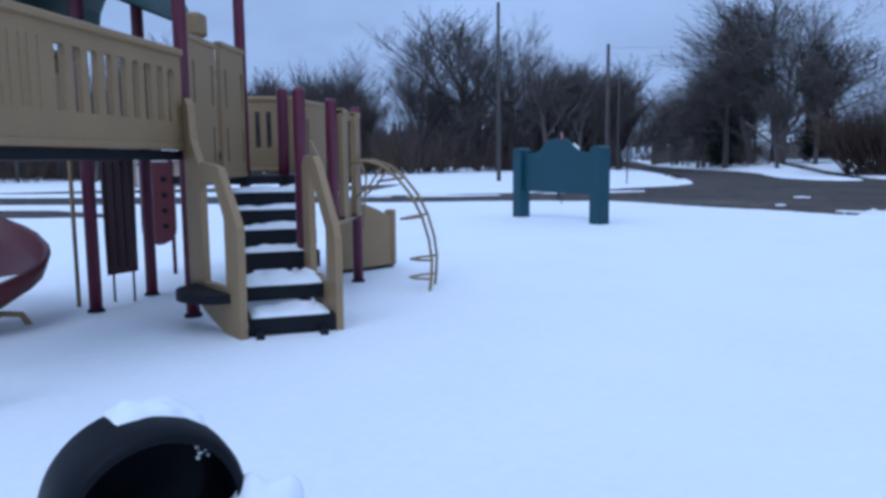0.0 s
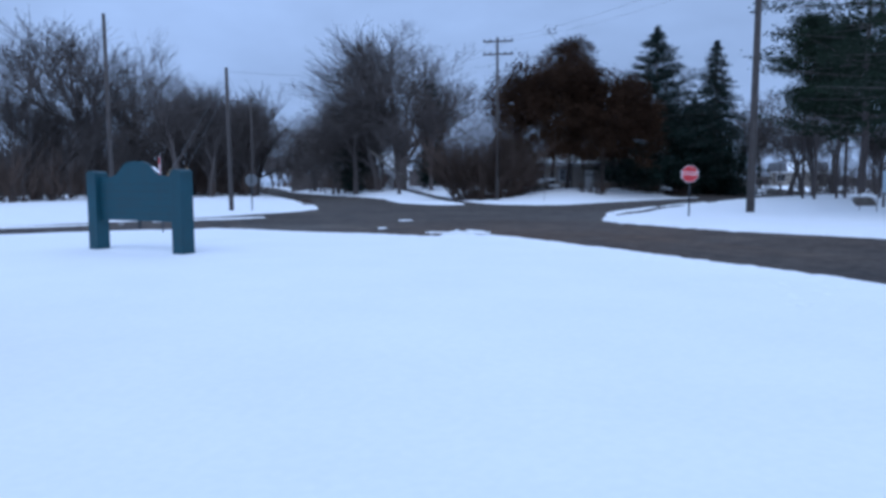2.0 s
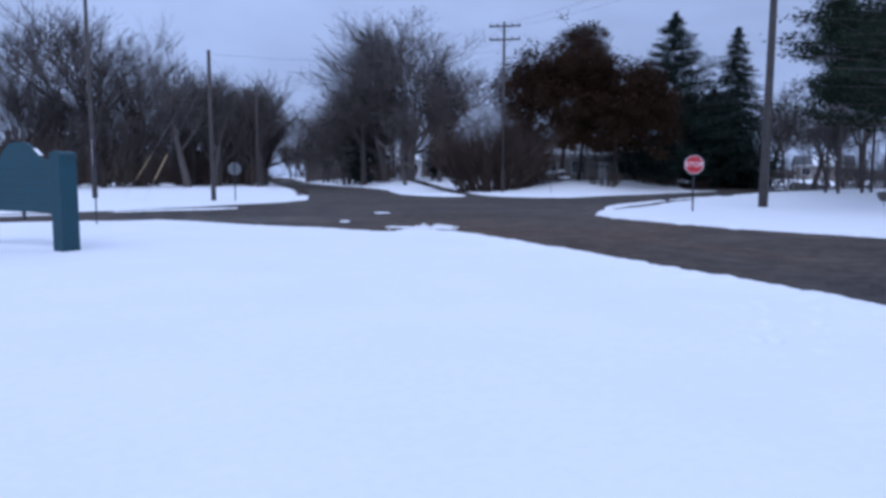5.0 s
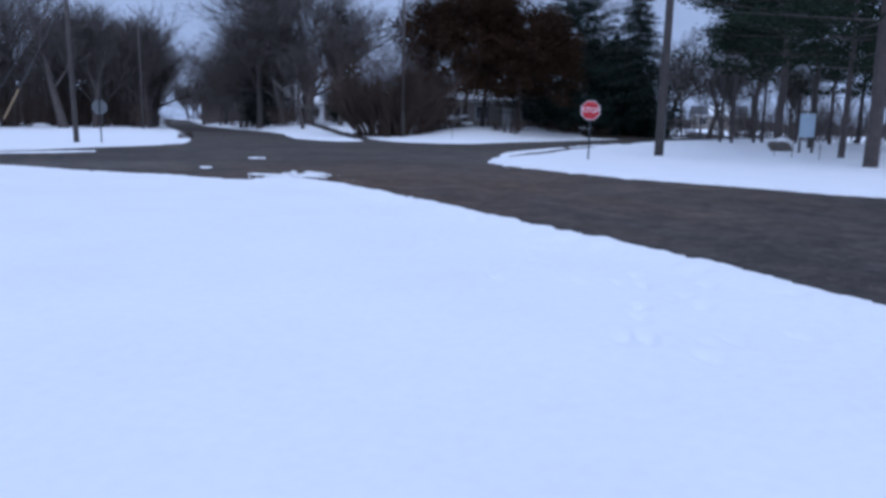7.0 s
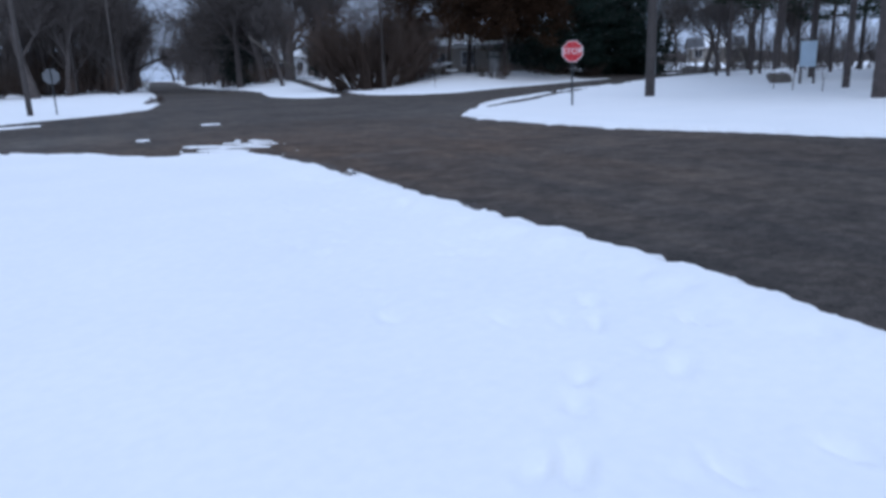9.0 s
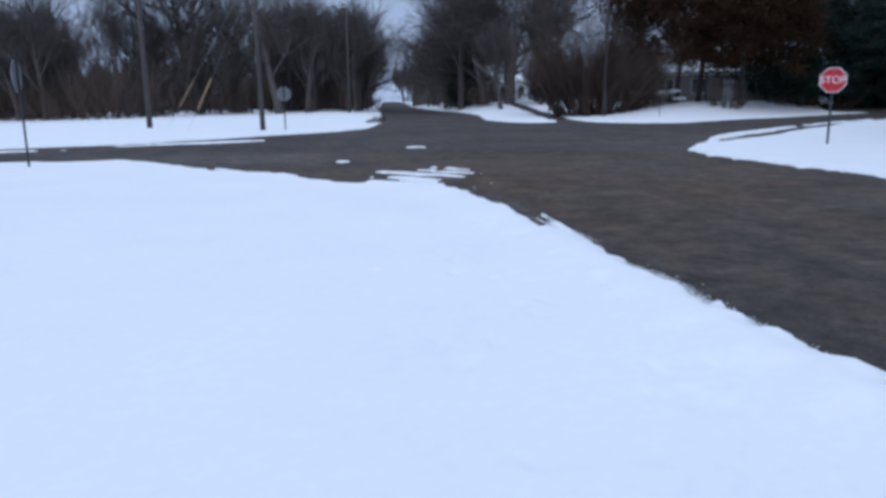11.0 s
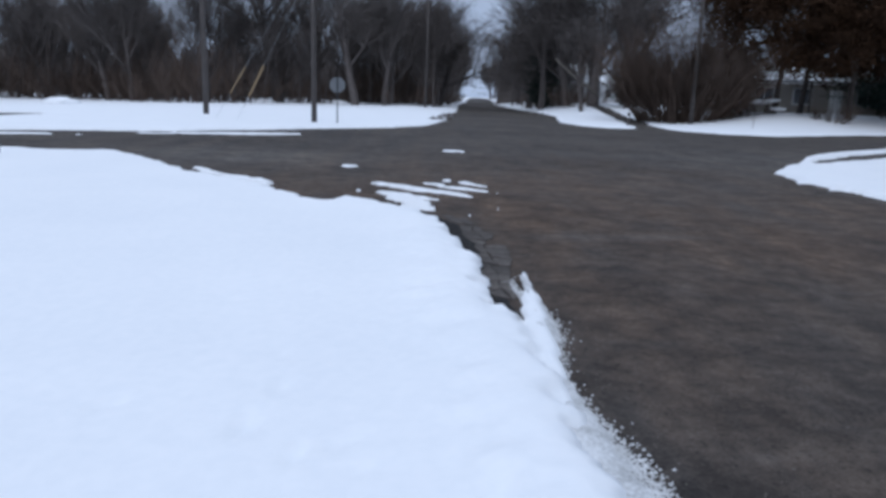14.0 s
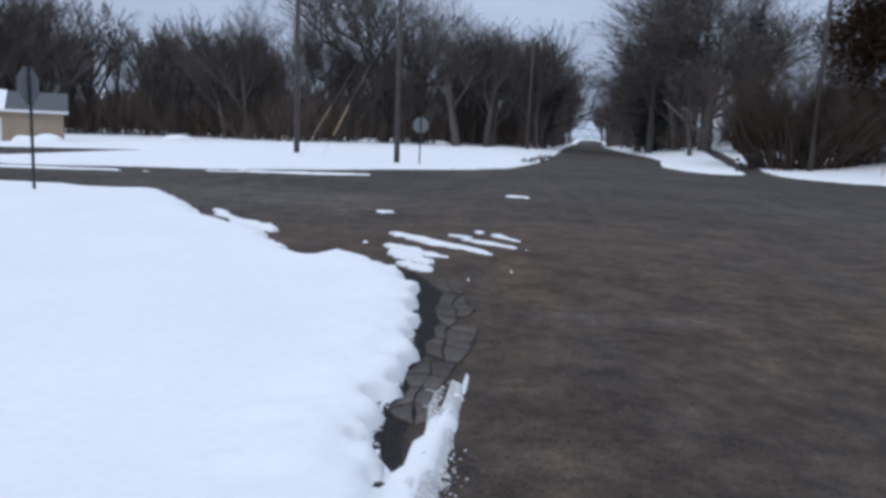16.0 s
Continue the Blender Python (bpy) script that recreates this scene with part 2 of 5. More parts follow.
def signed(px, py, poly):
    """Signed distance to a polygon, positive inside."""
    p = np.array(poly, float)
    q = np.roll(p, -1, 0)
    best = np.full(px.shape, 1e9)
    inside = np.zeros(px.shape, bool)
    for (x0, y0), (x1, y1) in zip(p, q):
        dx, dy = x1 - x0, y1 - y0
        s = np.clip(((px - x0) * dx + (py - y0) * dy) / (dx * dx + dy * dy), 0, 1)
        best = np.minimum(best, (px - x0 - s * dx) ** 2 + (py - y0 - s * dy) ** 2)
        if y0 != y1:
            inside ^= ((y0 > py) != (y1 > py)) & (px < (x1 - x0) * (py - y0) / (y1 - y0) + x0)
    return np.where(inside, 1, -1) * np.sqrt(best)


def wave_noise(px, py, size, seed, octaves=3):
    """Smooth value noise on a lattice of that size, about -1 to 1."""
    out = np.zeros(px.shape)
    amp, total = 1.0, 0.0
    for o in range(octaves):
        r = np.random.default_rng(seed + o)
        table = r.uniform(-1, 1, (256, 256))
        gx, gy = px / size * 2 ** o, py / size * 2 ** o
        ix, iy = np.floor(gx).astype(int), np.floor(gy).astype(int)
        fx, fy = gx - ix, gy - iy
        fx, fy = fx * fx * (3 - 2 * fx), fy * fy * (3 - 2 * fy)
        t00, t10 = table[ix % 256, iy % 256], table[(ix + 1) % 256, iy % 256]
        t01, t11 = table[ix % 256, (iy + 1) % 256], table[(ix + 1) % 256, (iy + 1) % 256]
        out += amp * ((t00 * (1 - fx) + t10 * fx) * (1 - fy) + (t01 * (1 - fx) + t11 * fx) * fy)
        total += amp
        amp *= 0.5
    return out / total


def ellipse(px, py, x, y, a, b, deg):
    """About the signed distance to an ellipse, positive inside."""
    c, s = math.cos(radians(deg)), math.sin(radians(deg))
    u, v = (px - x) * c + (py - y) * s, -(px - x) * s + (py - y) * c
    return (1 - np.sqrt((u / a) ** 2 + (v / b) ** 2)) * min(a, b)


# left-over snow on the asphalt: x, y, half length, half width, heading
PATCHES = [(10.35, 19.75, 0.62, 0.12, -46), (10.15, 19.0, 0.6, 0.13, -40), (10.3, 18.45, 0.5, 0.13, -50), (10.45, 17.85, 0.3, 0.1, -38),
           (11.0, 19.2, 0.42, 0.07, -46), (11.2, 19.8, 0.5, 0.06, -36), (11.35, 20.5, 0.36, 0.06, -52), (10.8, 20.3, 0.2, 0.05, -30), (11.0, 20.9, 0.12, 0.06, 0),
           (11.55, 27.7, 0.3, 0.14, 10), (9.2, 22.9, 0.2, 0.09, -12), (11.1, 17.3, 0.035, 0.03, 0), (11.5, 17.9, 0.035, 0.03, 0),
           (7.7, 20.35, 0.75, 0.16, -42), (6.9, 21.3, 0.7, 0.12, -55), (4.6, 32.4, 2.1, 0.33, 24), (-1.5, 29.2, 2.0, 0.2, 12), (-5, 28.6, 1.6, 0.15, 8),
           (2.3, 23.9, 0.8, 0.12, 0), (18.3, 17.3, 0.5, 0.12, 70), (18.1, 19.2, 0.4, 0.1, 80)]
SLIVER = [(11.0, 11.3), (11.16, 11.8), (11.24, 12.6), (11.3, 13.5), (11.33, 14.55), (11.2, 13.7), (11.1, 13.05), (11.0, 12.6), (11.0, 11.0)]
DIRT_GAPS = [(7.2, 20.55, 0.7, 0.1, -38), (3.1, 24.2, 0.5, 0.16, 5)]
PRINTS = []
for k in range(60):
    s = (k % 34) * 0.36
    PRINTS.append((9.75 + 0.6 * math.sin(k * 0.9) + 0.35 * (k % 2) + rng.uniform(-0.2, 0.2), 4.6 + s * 0.75 + rng.uniform(-0.1, 0.1), rng.uniform(0.10, 0.17), rng.uniform(0.05, 0.08), rng.uniform(30, 120), rng.uniform(0.016, 0.04)))


def steps(*runs):
    out = [runs[0][0]]
    for a, b, d in runs:
        n = max(1, int(round((b - a) / d)))
        out += [a + (b - a) * (i + 1) / n for i in range(n)]
    return np.array(out)


gx = steps((-1600, -400, 150), (-400, -80, 20), (-80, -20, 2.0), (-20, 3, 0.4), (3, 8, 0.13), (8, 12.4, 0.042), (12.4, 18, 0.3), (18, 22, 0.14), (22, 50, 0.4), (50, 130, 2.0), (130, 500, 20), (500, 1700, 150))
gy = steps((-1600, -400, 150), (-400, -60, 20), (-60, -4, 2.0), (-4, 4.5, 0.2), (4.5, 21.5, 0.055), (21.5, 35, 0.13), (35, 58, 0.3), (58, 112, 0.6), (112, 140, 1.6), (140, 500, 20), (500, 1800, 150))
X, Y = np.meshgrid(gx, gy, indexing="ij")
road_d = np.full(X.shape, -1e9)
for area in ASPHALT_AREAS:
    road_d = np.maximum(road_d, signed(X, Y, area))
near = np.clip((X - 6.0) / 3.0, 0, 1) * np.clip((13.0 - X) / 0.5, 0, 1)
ragged = 0.14 * wave_noise(X, Y, 0.17, 11, 3) + 0.05 * wave_noise(X, Y, 1.3, 21, 2)
ragged += 0.16 * wave_noise(X, Y, 2.2, 31, 2) * (1 - near)
snow_d = -road_d + ragged
patch_d = np.full(X.shape, -1e9)
for px, py, a, b, deg in PATCHES:
    patch_d = np.maximum(patch_d, ellipse(X, Y, px, py, a, b, deg) + 0.75 * b * wave_noise(X, Y, 0.2, 51, 3))
patch_d = np.maximum(patch_d, signed(X, Y, SLIVER) + 0.02 * wave_noise(X, Y, 0.15, 71, 3))
for px, py, a, b, deg in DIRT_GAPS:
    snow_d = np.minimum(snow_d, -ellipse(X, Y, px, py, a, b, deg) + 0.02 * wave_noise(X, Y, 0.2, 81, 2))
edge = np.clip(snow_d / 0.10, 0, 1)
depth = 0.05 * np.sqrt(1 - (1 - edge) ** 2)
thin = 0.026 * np.sqrt(np.clip(patch_d / 0.05, 0, 1))
LOW = -0.10
Z = np.where(snow_d > 0, depth, np.where(patch_d > 0, thin - 0.004, LOW))
swell = 0.012 * wave_noise(X, Y, 1.7, 91, 3) + 0.03 * wave_noise(X, Y, 7.0, 101, 2) * np.clip(snow_d / 2.0, 0, 1)
Z = Z + swell * np.clip(snow_d / 0.5, 0, 1)
# low bank pushed up along the cleared edge
Z += np.where(snow_d > 0, (0.018 + 0.05 * ease((18.2 - Y) / 1.5) * ease((12.5 - X) / 0.5) * ease((X - 9.5) / 1.0)) * np.exp(-((snow_d - 0.24) / 0.25) ** 2), 0)
for px, py, a, b, deg, dep in PRINTS:
    e = ellipse(X, Y, px, py, a, b, deg) / min(a, b)
    dep *= 0.55 if py > 8 else 1.0
    Z -= np.where(snow_d > 0.1, dep * np.clip(e * 2.2, 0, 1), 0) - np.where(snow_d > 0.1, 0.25 * dep * np.exp(-((e + 0.25) / 0.2) ** 2), 0)
Z = np.where(snow_d > 0.12, np.maximum(Z, 0.006), Z)
Z += rise_of(X, Y)
nx, ny = X.shape
verts = np.stack([X, Y, Z], -1).reshape(-1, 3)
idx = np.arange(nx * ny).reshape(nx, ny)
quads = np.stack([idx[:-1, :-1], idx[1:, :-1], idx[1:, 1:], idx[:-1, 1:]], -1).reshape(-1, 4)
keep = (((snow_d > 0) | (patch_d > 0)).reshape(-1))[quads].any(1)
quads = quads[keep]
used = np.unique(quads)
remap = np.full(nx * ny, -1)
remap[used] = np.arange(len(used))
me = bpy.data.meshes.new("ground")
me.from_pydata(verts[used].tolist(), [], remap[quads].tolist())
me.materials.append(SNOW)
for p in me.polygons:
    p.use_smooth = True
ground = tagged(new("ground", me), "smooth fresh snow lying over grass, faint footprints near the road", "snow", kind="structure")

# asphalt under the snow
ASPHALT = bpy.data.materials.new("worn_wet_asphalt")
ASPHALT.use_nodes = True
nt = ASPHALT.node_tree
bsdf = nt.nodes["Principled BSDF"]
co = nt.nodes.new("ShaderNodeTexCoord")


def anode(kind, **props):
    n = nt.nodes.new(kind)
    for k, v in props.items():
        n.inputs[k].default_value = v
    return n


def amix(fac, a, b, blend="MIX"):
    n = nt.nodes.new("ShaderNodeMix")
    n.data_type, n.blend_type = "RGBA", blend
    for i, v in ((0, fac), (6, a), (7, b)):
        if isinstance(v, (tuple, float, int)):
            n.inputs[i].default_value = v
        else:
            nt.links.new(v, n.inputs[i])
    return n.outputs[2]


def arange(v, a, b, c=0.0, d=1.0):
    n = anode("ShaderNodeMapRange", **{"From Min": a, "From Max": b, "To Min": c, "To Max": d})
    nt.links.new(v, n.inputs["Value"])
    return n.outputs[0]


def anoise(scale, detail=4.0, rough=0.55, stretch=None):
    n = anode("ShaderNodeTexNoise", Scale=scale, Detail=detail, Roughness=rough)
    if stretch:
        mp = nt.nodes.new("ShaderNodeMapping")
        mp.inputs["Scale"].default_value = stretch
        nt.links.new(co.outputs["Object"], mp.inputs["Vector"])
        nt.links.new(mp.outputs[0], n.inputs["Vector"])
    else:
        nt.links.new(co.outputs["Object"], n.inputs["Vector"])
    return n.outputs["Fac"]


def near_point(x, y, r0, r1, wobble=3.0):
    """1 near a point of the plan, falling to 0, with an uneven border."""
    shift = nt.nodes.new("ShaderNodeVectorMath")
    shift.operation = "MULTIPLY_ADD"
    nz = anode("ShaderNodeTexNoise", Scale=0.45, Detail=6.0, Roughness=0.65)
    nt.links.new(co.outputs["Object"], nz.inputs["Vector"])
    nt.links.new(nz.outputs["Color"], shift.inputs[0])
    shift.inputs[1].default_value = (wobble, wobble, 0)
    nt.links.new(co.outputs["Object"], shift.inputs[2])
    dist = nt.nodes.new("ShaderNodeVectorMath")
    dist.operation = "DISTANCE"
    nt.links.new(shift.outputs[0], dist.inputs[0])
    dist.inputs[1].default_value = (x + wobble / 2, y + wobble / 2, 0)
    return arange(dist.outputs["Value"], r0, r1, 1.0, 0.0)


def amul(a, b):
    n = nt.nodes.new("ShaderNodeMath")
    n.operation = "MULTIPLY"
    nt.links.new(a, n.inputs[0])
    nt.links.new(b, n.inputs[1])
    return n.outputs[0]


grit = anoise(75, 4, 0.75)
blot = anoise(0.22, 5)
base = amix(arange(blot, 0.36, 0.66), (0.058, 0.053, 0.050, 1), (0.080, 0.069, 0.060, 1))
# brown grit carried round the corner by tyres
base = amix(amul(near_point(12.4, 18.5, 2.0, 10.0), arange(anoise(0.8, 6, 0.65, (1.0, 0.5, 1)), 0.33, 0.58, 0.2, 0.95)), base, (0.102, 0.070, 0.049, 1))
# paler worn apron of the side road, and rubbed patches on the far carriageway
base = amix(amul(near_point(6.8, 24.6, 0.8, 3.6, 2.0), arange(anoise(0.9, 5), 0.3, 0.6, 0.2, 0.8)), base, (0.135, 0.125, 0.115, 1))
base = amix(amul(near_point(21.5, 27.5, 1.0, 6.5, 2.5), arange(anoise(0.7, 5), 0.35, 0.62, 0.1, 0.8)), base, (0.13, 0.122, 0.115, 1))
base = amix(arange(anoise(0.55, 6, 0.6, (0.35, 1.6, 1)), 0.60, 0.72, 0, 0.6), base, (0.14, 0.13, 0.122, 1))
base = amix(arange(anoise(0.6, 6, 0.65, (0.5, 1.5, 1)), 0.56, 0.70, 0, 0.75), base, (0.030, 0.027, 0.026, 1))
base = amix(arange(grit, 0.46, 0.72, 0.0, 0.6), base, (0.17, 0.15, 0.135, 1))
base = amix(arange(anoise(34, 4, 0.65), 0.54, 0.68, 0, 0.65), base, (0.016, 0.015, 0.015, 1))
mott = amix(arange(anoise(1.7, 7, 0.7), 0.36, 0.66), (0.66, 0.66, 0.67, 1), (1.34, 1.31, 1.28, 1))
base = amix(1.0, base, mott, "MULTIPLY")
rubbed = amix(arange(anoise(6.5, 6, 0.7), 0.36, 0.66), (0.74, 0.74, 0.74, 1), (1.30, 1.29, 1.27, 1))
base = amix(1.0, base, rubbed, "MULTIPLY")
lanes = amix(arange(anoise(0.7, 6, 0.62, (2.4, 0.16, 1)), 0.42, 0.66, 0, 0.8), (0.88, 0.88, 0.89, 1), (1.18, 1.10, 1.02, 1))
base = amix(1.0, base, lanes, "MULTIPLY")
nt.links.new(base, bsdf.inputs["Base Color"])
nt.links.new(arange(blot, 0.3, 0.7, 0.95, 0.75), bsdf.inputs["Roughness"])
bsdf.inputs["Specular IOR Level"].default_value = 0.2
bp = anode("ShaderNodeBump", Strength=0.8, Distance=0.012)
nt.links.new(grit, bp.inputs["Height"])
nt.links.new(bp.outputs[0], bsdf.inputs["Normal"])

rx = steps((-1500, -130, 200), (-130, -10, 6), (-10, 8, 0.8), (8, 20, 0.3), (20, 60, 1.0), (60, 400, 10), (400, 1500, 200))
ry = steps((-1500, -90, 200), (-90, 4, 4), (4, 30, 0.3), (30, 60, 1.0), (60, 400, 10), (400, 1500, 200))
RX, RY = np.meshgrid(rx, ry, indexing="ij")
RZ = -0.012 + 0.012 * wave_noise(RX, RY, 1.8, 121, 2) * np.clip((60 - np.abs(RX)) / 20, 0, 1) * np.clip((70 - np.abs(RY)) / 20, 0, 1) - 0.012
RZ += rise_of(RX, RY)
n0, n1 = RX.shape
idx = np.arange(n0 * n1).reshape(n0, n1)
quads = np.stack([idx[:-1, :-1], idx[1:, :-1], idx[1:, 1:], idx[:-1, 1:]], -1).reshape(-1, 4)
me = bpy.data.meshes.new("road")
me.from_pydata(np.stack([RX, RY, RZ], -1).reshape(-1, 3).tolist(), [], quads.tolist())
me.materials.append(ASPHALT)
for p in me.polygons:
    p.use_smooth = True
road = tagged(new("road", me), "worn grey-brown asphalt junction, cleared of snow, damp and gritty", "road", kind="structure")


# ---------------------------------------------------------------- trees
def prism(verts, faces, p0, p1, r0, r1, seg):
    d = p1 - p0
    if d.length < 1e-5:
        return
    d.normalize()
    s = d.orthogonal().normalized()
    o = d.cross(s)
    i = len(verts)
    if seg == 1:
        verts.extend((tuple(p0 - s * r0), tuple(p0 + s * r0), tuple(p1 + s * r1), tuple(p1 - s * r1)))
        faces.append((i, i + 1, i + 2, i + 3))
        return
    for p, r in ((p0, r0), (p1, r1)):
        for k in range(seg):
            a = 2 * math.pi * k / seg
            verts.append(tuple(p + (s * math.cos(a) + o * math.sin(a)) * r))
    for k in range(seg):
        faces.append((i + k, i + (k + 1) % seg, i + seg + (k + 1) % seg, i + seg + k))


def bare_tree(seed, height, spread=0.6, trunk_r=None, levels=4, twig=0.012, thick=1.0, rise=0.25, fine=9, low=2, wide=1.0):
    """A leafless tree: trunk with limbs, and crown of branches and twigs, each as vertices and faces.
    Branches of level fine and above are slips too thin to have a section."""
    r = random.Random(seed)
    trunk, crown = ([], []), ([], [])
    tr = trunk_r or height * 0.016

    def limb(p, d, length, rad, level):
        n = 4 if level < 2 else 3 if level < levels else 1
        q, dd, rr = p, d.copy(), rad
        kids = []
        mesh = trunk if level < 2 else crown
        for i in range(n):
            dd = (dd + Vector((r.uniform(-1, 1), r.uniform(-1, 1), r.uniform(-0.4, 0.8))) * (0.075 + 0.03 * level)).normalized()
            q2 = q + dd * (length / n)
            r2 = max(twig * 0.6, rr * (0.88 if level < 2 else 0.82))
            prism(*mesh, q, q2, rr, r2, 1 if level >= fine else 6 if level == 0 else 4 if level < 2 else 3)
            q, rr = q2, r2
            if level < levels and i >= (low if level == 0 else 1 if level == 1 else 0):
                kids.append((q, dd.copy(), rr))
        if level >= levels:
            return
        for q, dd, rr in kids:
            for k in range(2 if level < 2 or r.random() < (0.5 if level == 2 else 0.1) else 1):
                if level == 1 and r.random() < 0.2:
                    continue
                side = dd.orthogonal().normalized()
                side.rotate(Matrix.Rotation(r.uniform(0, 6.283), 3, dd))
                a = r.uniform(0.4, 0.9) * (spread + 0.3)
                nd = (dd * math.cos(a) + side * math.sin(a))
                nd.z += rise
                nd.normalize()
                limb(q, nd, length * r.uniform(0.52, 0.8), max(twig, rr * r.uniform(0.56, 0.78)), level + 1)
        limb(kids[-1][0], kids[-1][1], length * 0.66, kids[-1][2] * 0.8, level + 1)

    limb(Vector((0, 0, -0.1)), Vector((r.uniform(-0.05, 0.05), r.uniform(-0.05, 0.05), 1)), height * 0.42, tr * thick, 0)
    k = height / max(v[2] for v in crown[0] + trunk[0])
    return tuple(([(x * k * wide, y * k * wide, z * k) for x, y, z in m[0]], m[1]) for m in (trunk, crown))


def joined(pair):
    (v0, f0), (v1, f1) = pair
    return v0 + v1, f0 + [tuple(i + len(v0) for i in f) for f in f1]


def shrub(seed, height, width, stems, levels=2, rad0=0.028, fine=9):
    """Stems and twigs of a leafless bush, each as vertices and faces."""
    r = random.Random(seed)
    stem, twigs = ([], []), ([], [])

    def shoot(p, d, length, rad, level):
        q = p
        for i in range(3):
            d = (d + Vector((r.uniform(-1, 1), r.uniform(-1, 1), r.uniform(-0.3, 0.5))) * 0.16).normalized()
            q2 = q + d * length / 3
            prism(*(stem if level == 0 else twigs), q, q2, rad, rad * 0.78, 1 if level >= fine else 3)
            q, rad = q2, rad * 0.78
            if level < levels:
                for _ in range(2):
                    nd = (d + Vector((r.uniform(-1, 1), r.uniform(-1, 1), r.uniform(-0.2, 0.8))) * 0.7).normalized()
                    shoot(q, nd, length * r.uniform(0.35, 0.6), rad * 0.75, level + 1)

    for _ in range(stems):
        a, q = r.uniform(0, 6.283), math.sqrt(r.random())
        p = Vector((math.cos(a) * q * width * 0.34, math.sin(a) * q * width * 0.34, -0.05))
        lean = q * width / height * 0.6
        d = Vector((math.cos(a) * lean, math.sin(a) * lean, 1)).normalized()
        shoot(p, d, height * r.uniform(0.5, 0.85) * (1 - 0.3 * q), rad0, 0)
    return stem, twigs


def tree_thing(name, at, mesh_trunk, label, category, group="", rz=0.0, scale=1.0, crown=None):
    ob = thing(name, at, label, category, group, rz)
    ob.scale = (scale, scale, scale)
    for nm, me in (("trunk", mesh_trunk), ("crown", crown)):
        if me:
            c = new(nm, me)
            c.parent = ob
    return ob


def mesh_of(name, verts, faces, mat):
    me = bpy.data.meshes.new(name)
    me.from_pydata(verts, [], faces)
    me.materials.append(mat)
    return me


def tuft(verts, faces, r, c, size, n, flat=0.6, fine=1.0):
    """A clump of needle sprays or leaves: small thin crossing blades about a centre."""
    for _ in range(int(n * 2.4)):
        p = c + Vector((r.gauss(0, 1), r.gauss(0, 1), r.gauss(0, flat))) * size * 0.46
        d = Vector((r.uniform(-1, 1), r.uniform(-1, 1), r.uniform(-0.6, 0.6))).normalized()
        w = d.orthogonal().normalized()
        w.rotate(Matrix.Rotation(r.uniform(0, 6.28), 3, d))
        s = size * r.uniform(0.2, 0.42) * fine
        i = len(verts)
        verts.extend([tuple(p - d * s * 0.5), tuple(p + w * s * 0.17), tuple(p + d * s * 0.6), tuple(p - w * s * 0.17)])
        faces.append((i, i + 1, i + 2, i + 3))


def conifer(seed, height, radius, first, kind="spruce", rows=26, density=1.0, girth=0.016):
    """Trunk and needle crown of a conifer. first: height of the lowest boughs."""
    r = random.Random(seed)
    tv, tf, cv, cf = [], [], [], []
    q = Vector((0, 0, -0.1))
    n = 9
    for i in range(n):
        q2 = Vector((r.uniform(-1, 1) * 0.06, r.uniform(-1, 1) * 0.06, height * (i + 1) / n))
        prism(tv, tf, q, q2, height * girth * (1.05 - i / n) + 0.02, height * girth * (1.05 - (i + 1) / n) + 0.02, 8)
        q = q2
    for k in range(rows):
        f = k / (rows - 1)
        z = first + (height - first) * f
        if kind == "spruce":
            reach = radius * (1 - f) ** 0.78 + 0.16
            m = 11
        elif kind == "broad":
            reach = radius * (1 - f ** 1.5) * (0.82 + 0.3 * math.sin(k * 1.9) ** 2) + 0.2
            m = 12
        elif kind == "oval":
            reach = radius * (math.sin(math.pi * min(0.97, 0.16 + 0.84 * f)) ** 0.6) + 0.2
            m = 10
        else:
            reach = radius * (0.55 + 0.45 * math.sin(math.pi * min(1, 0.2 + f * 0.85))) * (1.0 if f < 0.85 else 0.6)
            m = 6
        for b in range(m):
            a = r.uniform(0, 6.283)
            L = reach * r.uniform(0.62, 1.12)
            droop = -0.22 if kind == "spruce" else 0.12
            d = Vector((math.cos(a), math.sin(a), droop + r.uniform(-0.15, 0.15)))
            p0 = Vector((0, 0, z + r.uniform(-0.3, 0.3)))
            p1 = p0 + d * L
            prism(tv, tf, p0, p1, 0.05 if kind == "pine" else 0.03, 0.012, 3)
            if kind == "pine":
                for s in (0.42, 0.6, 0.75, 0.88, 1.0):
                    if r.random() < 0.66:
                        c = p0 + d * L * s + Vector((r.uniform(-0.4, 0.4), r.uniform(-0.4, 0.4), r.uniform(-0.1, 0.25)))
                        tuft(cv, cf, r, c, r.uniform(0.8, 1.35), int(20 * density), 0.34, 0.8)
            else:
                for s in (0.35, 0.6, 0.8, 0.97):
                    c = p0 + d * L * s
                    tuft(cv, cf, r, c, 0.28 + 0.75 * (1 - f) * (1.25 - s) + 0.2 * (1 - f), int(11 * density), 0.5)
    return mesh_of("trunk", tv, tf, PINE_BARK), mesh_of("crown", cv, cf, NEEDLE if kind == "pine" else NEEDLE_BLUE)


# ---------------------------------------------------------------- play structure
POSTS = {"A": (-1.5, 5.6, 3.5), "B": (-1.55, 7.05, 3.5), "C": (-0.63, 6.1, 2.08), "D": (-1.2, 7.3, 2.2), "E": (-0.5, 6.72, 2.03), "F": (-0.45, 7.55, 2.0),
         "G": (-2.5, 5.72, 3.4), "H": (-2.4, 6.55, 3.4), "I": (-1.62, 3.1, 3.5), "J": (-2.85, 3.15, 3.4)}
play = thing("play_structure", (0, 0, 0), "tan and burgundy plastic playground climber with snowy black steps", "play structure")


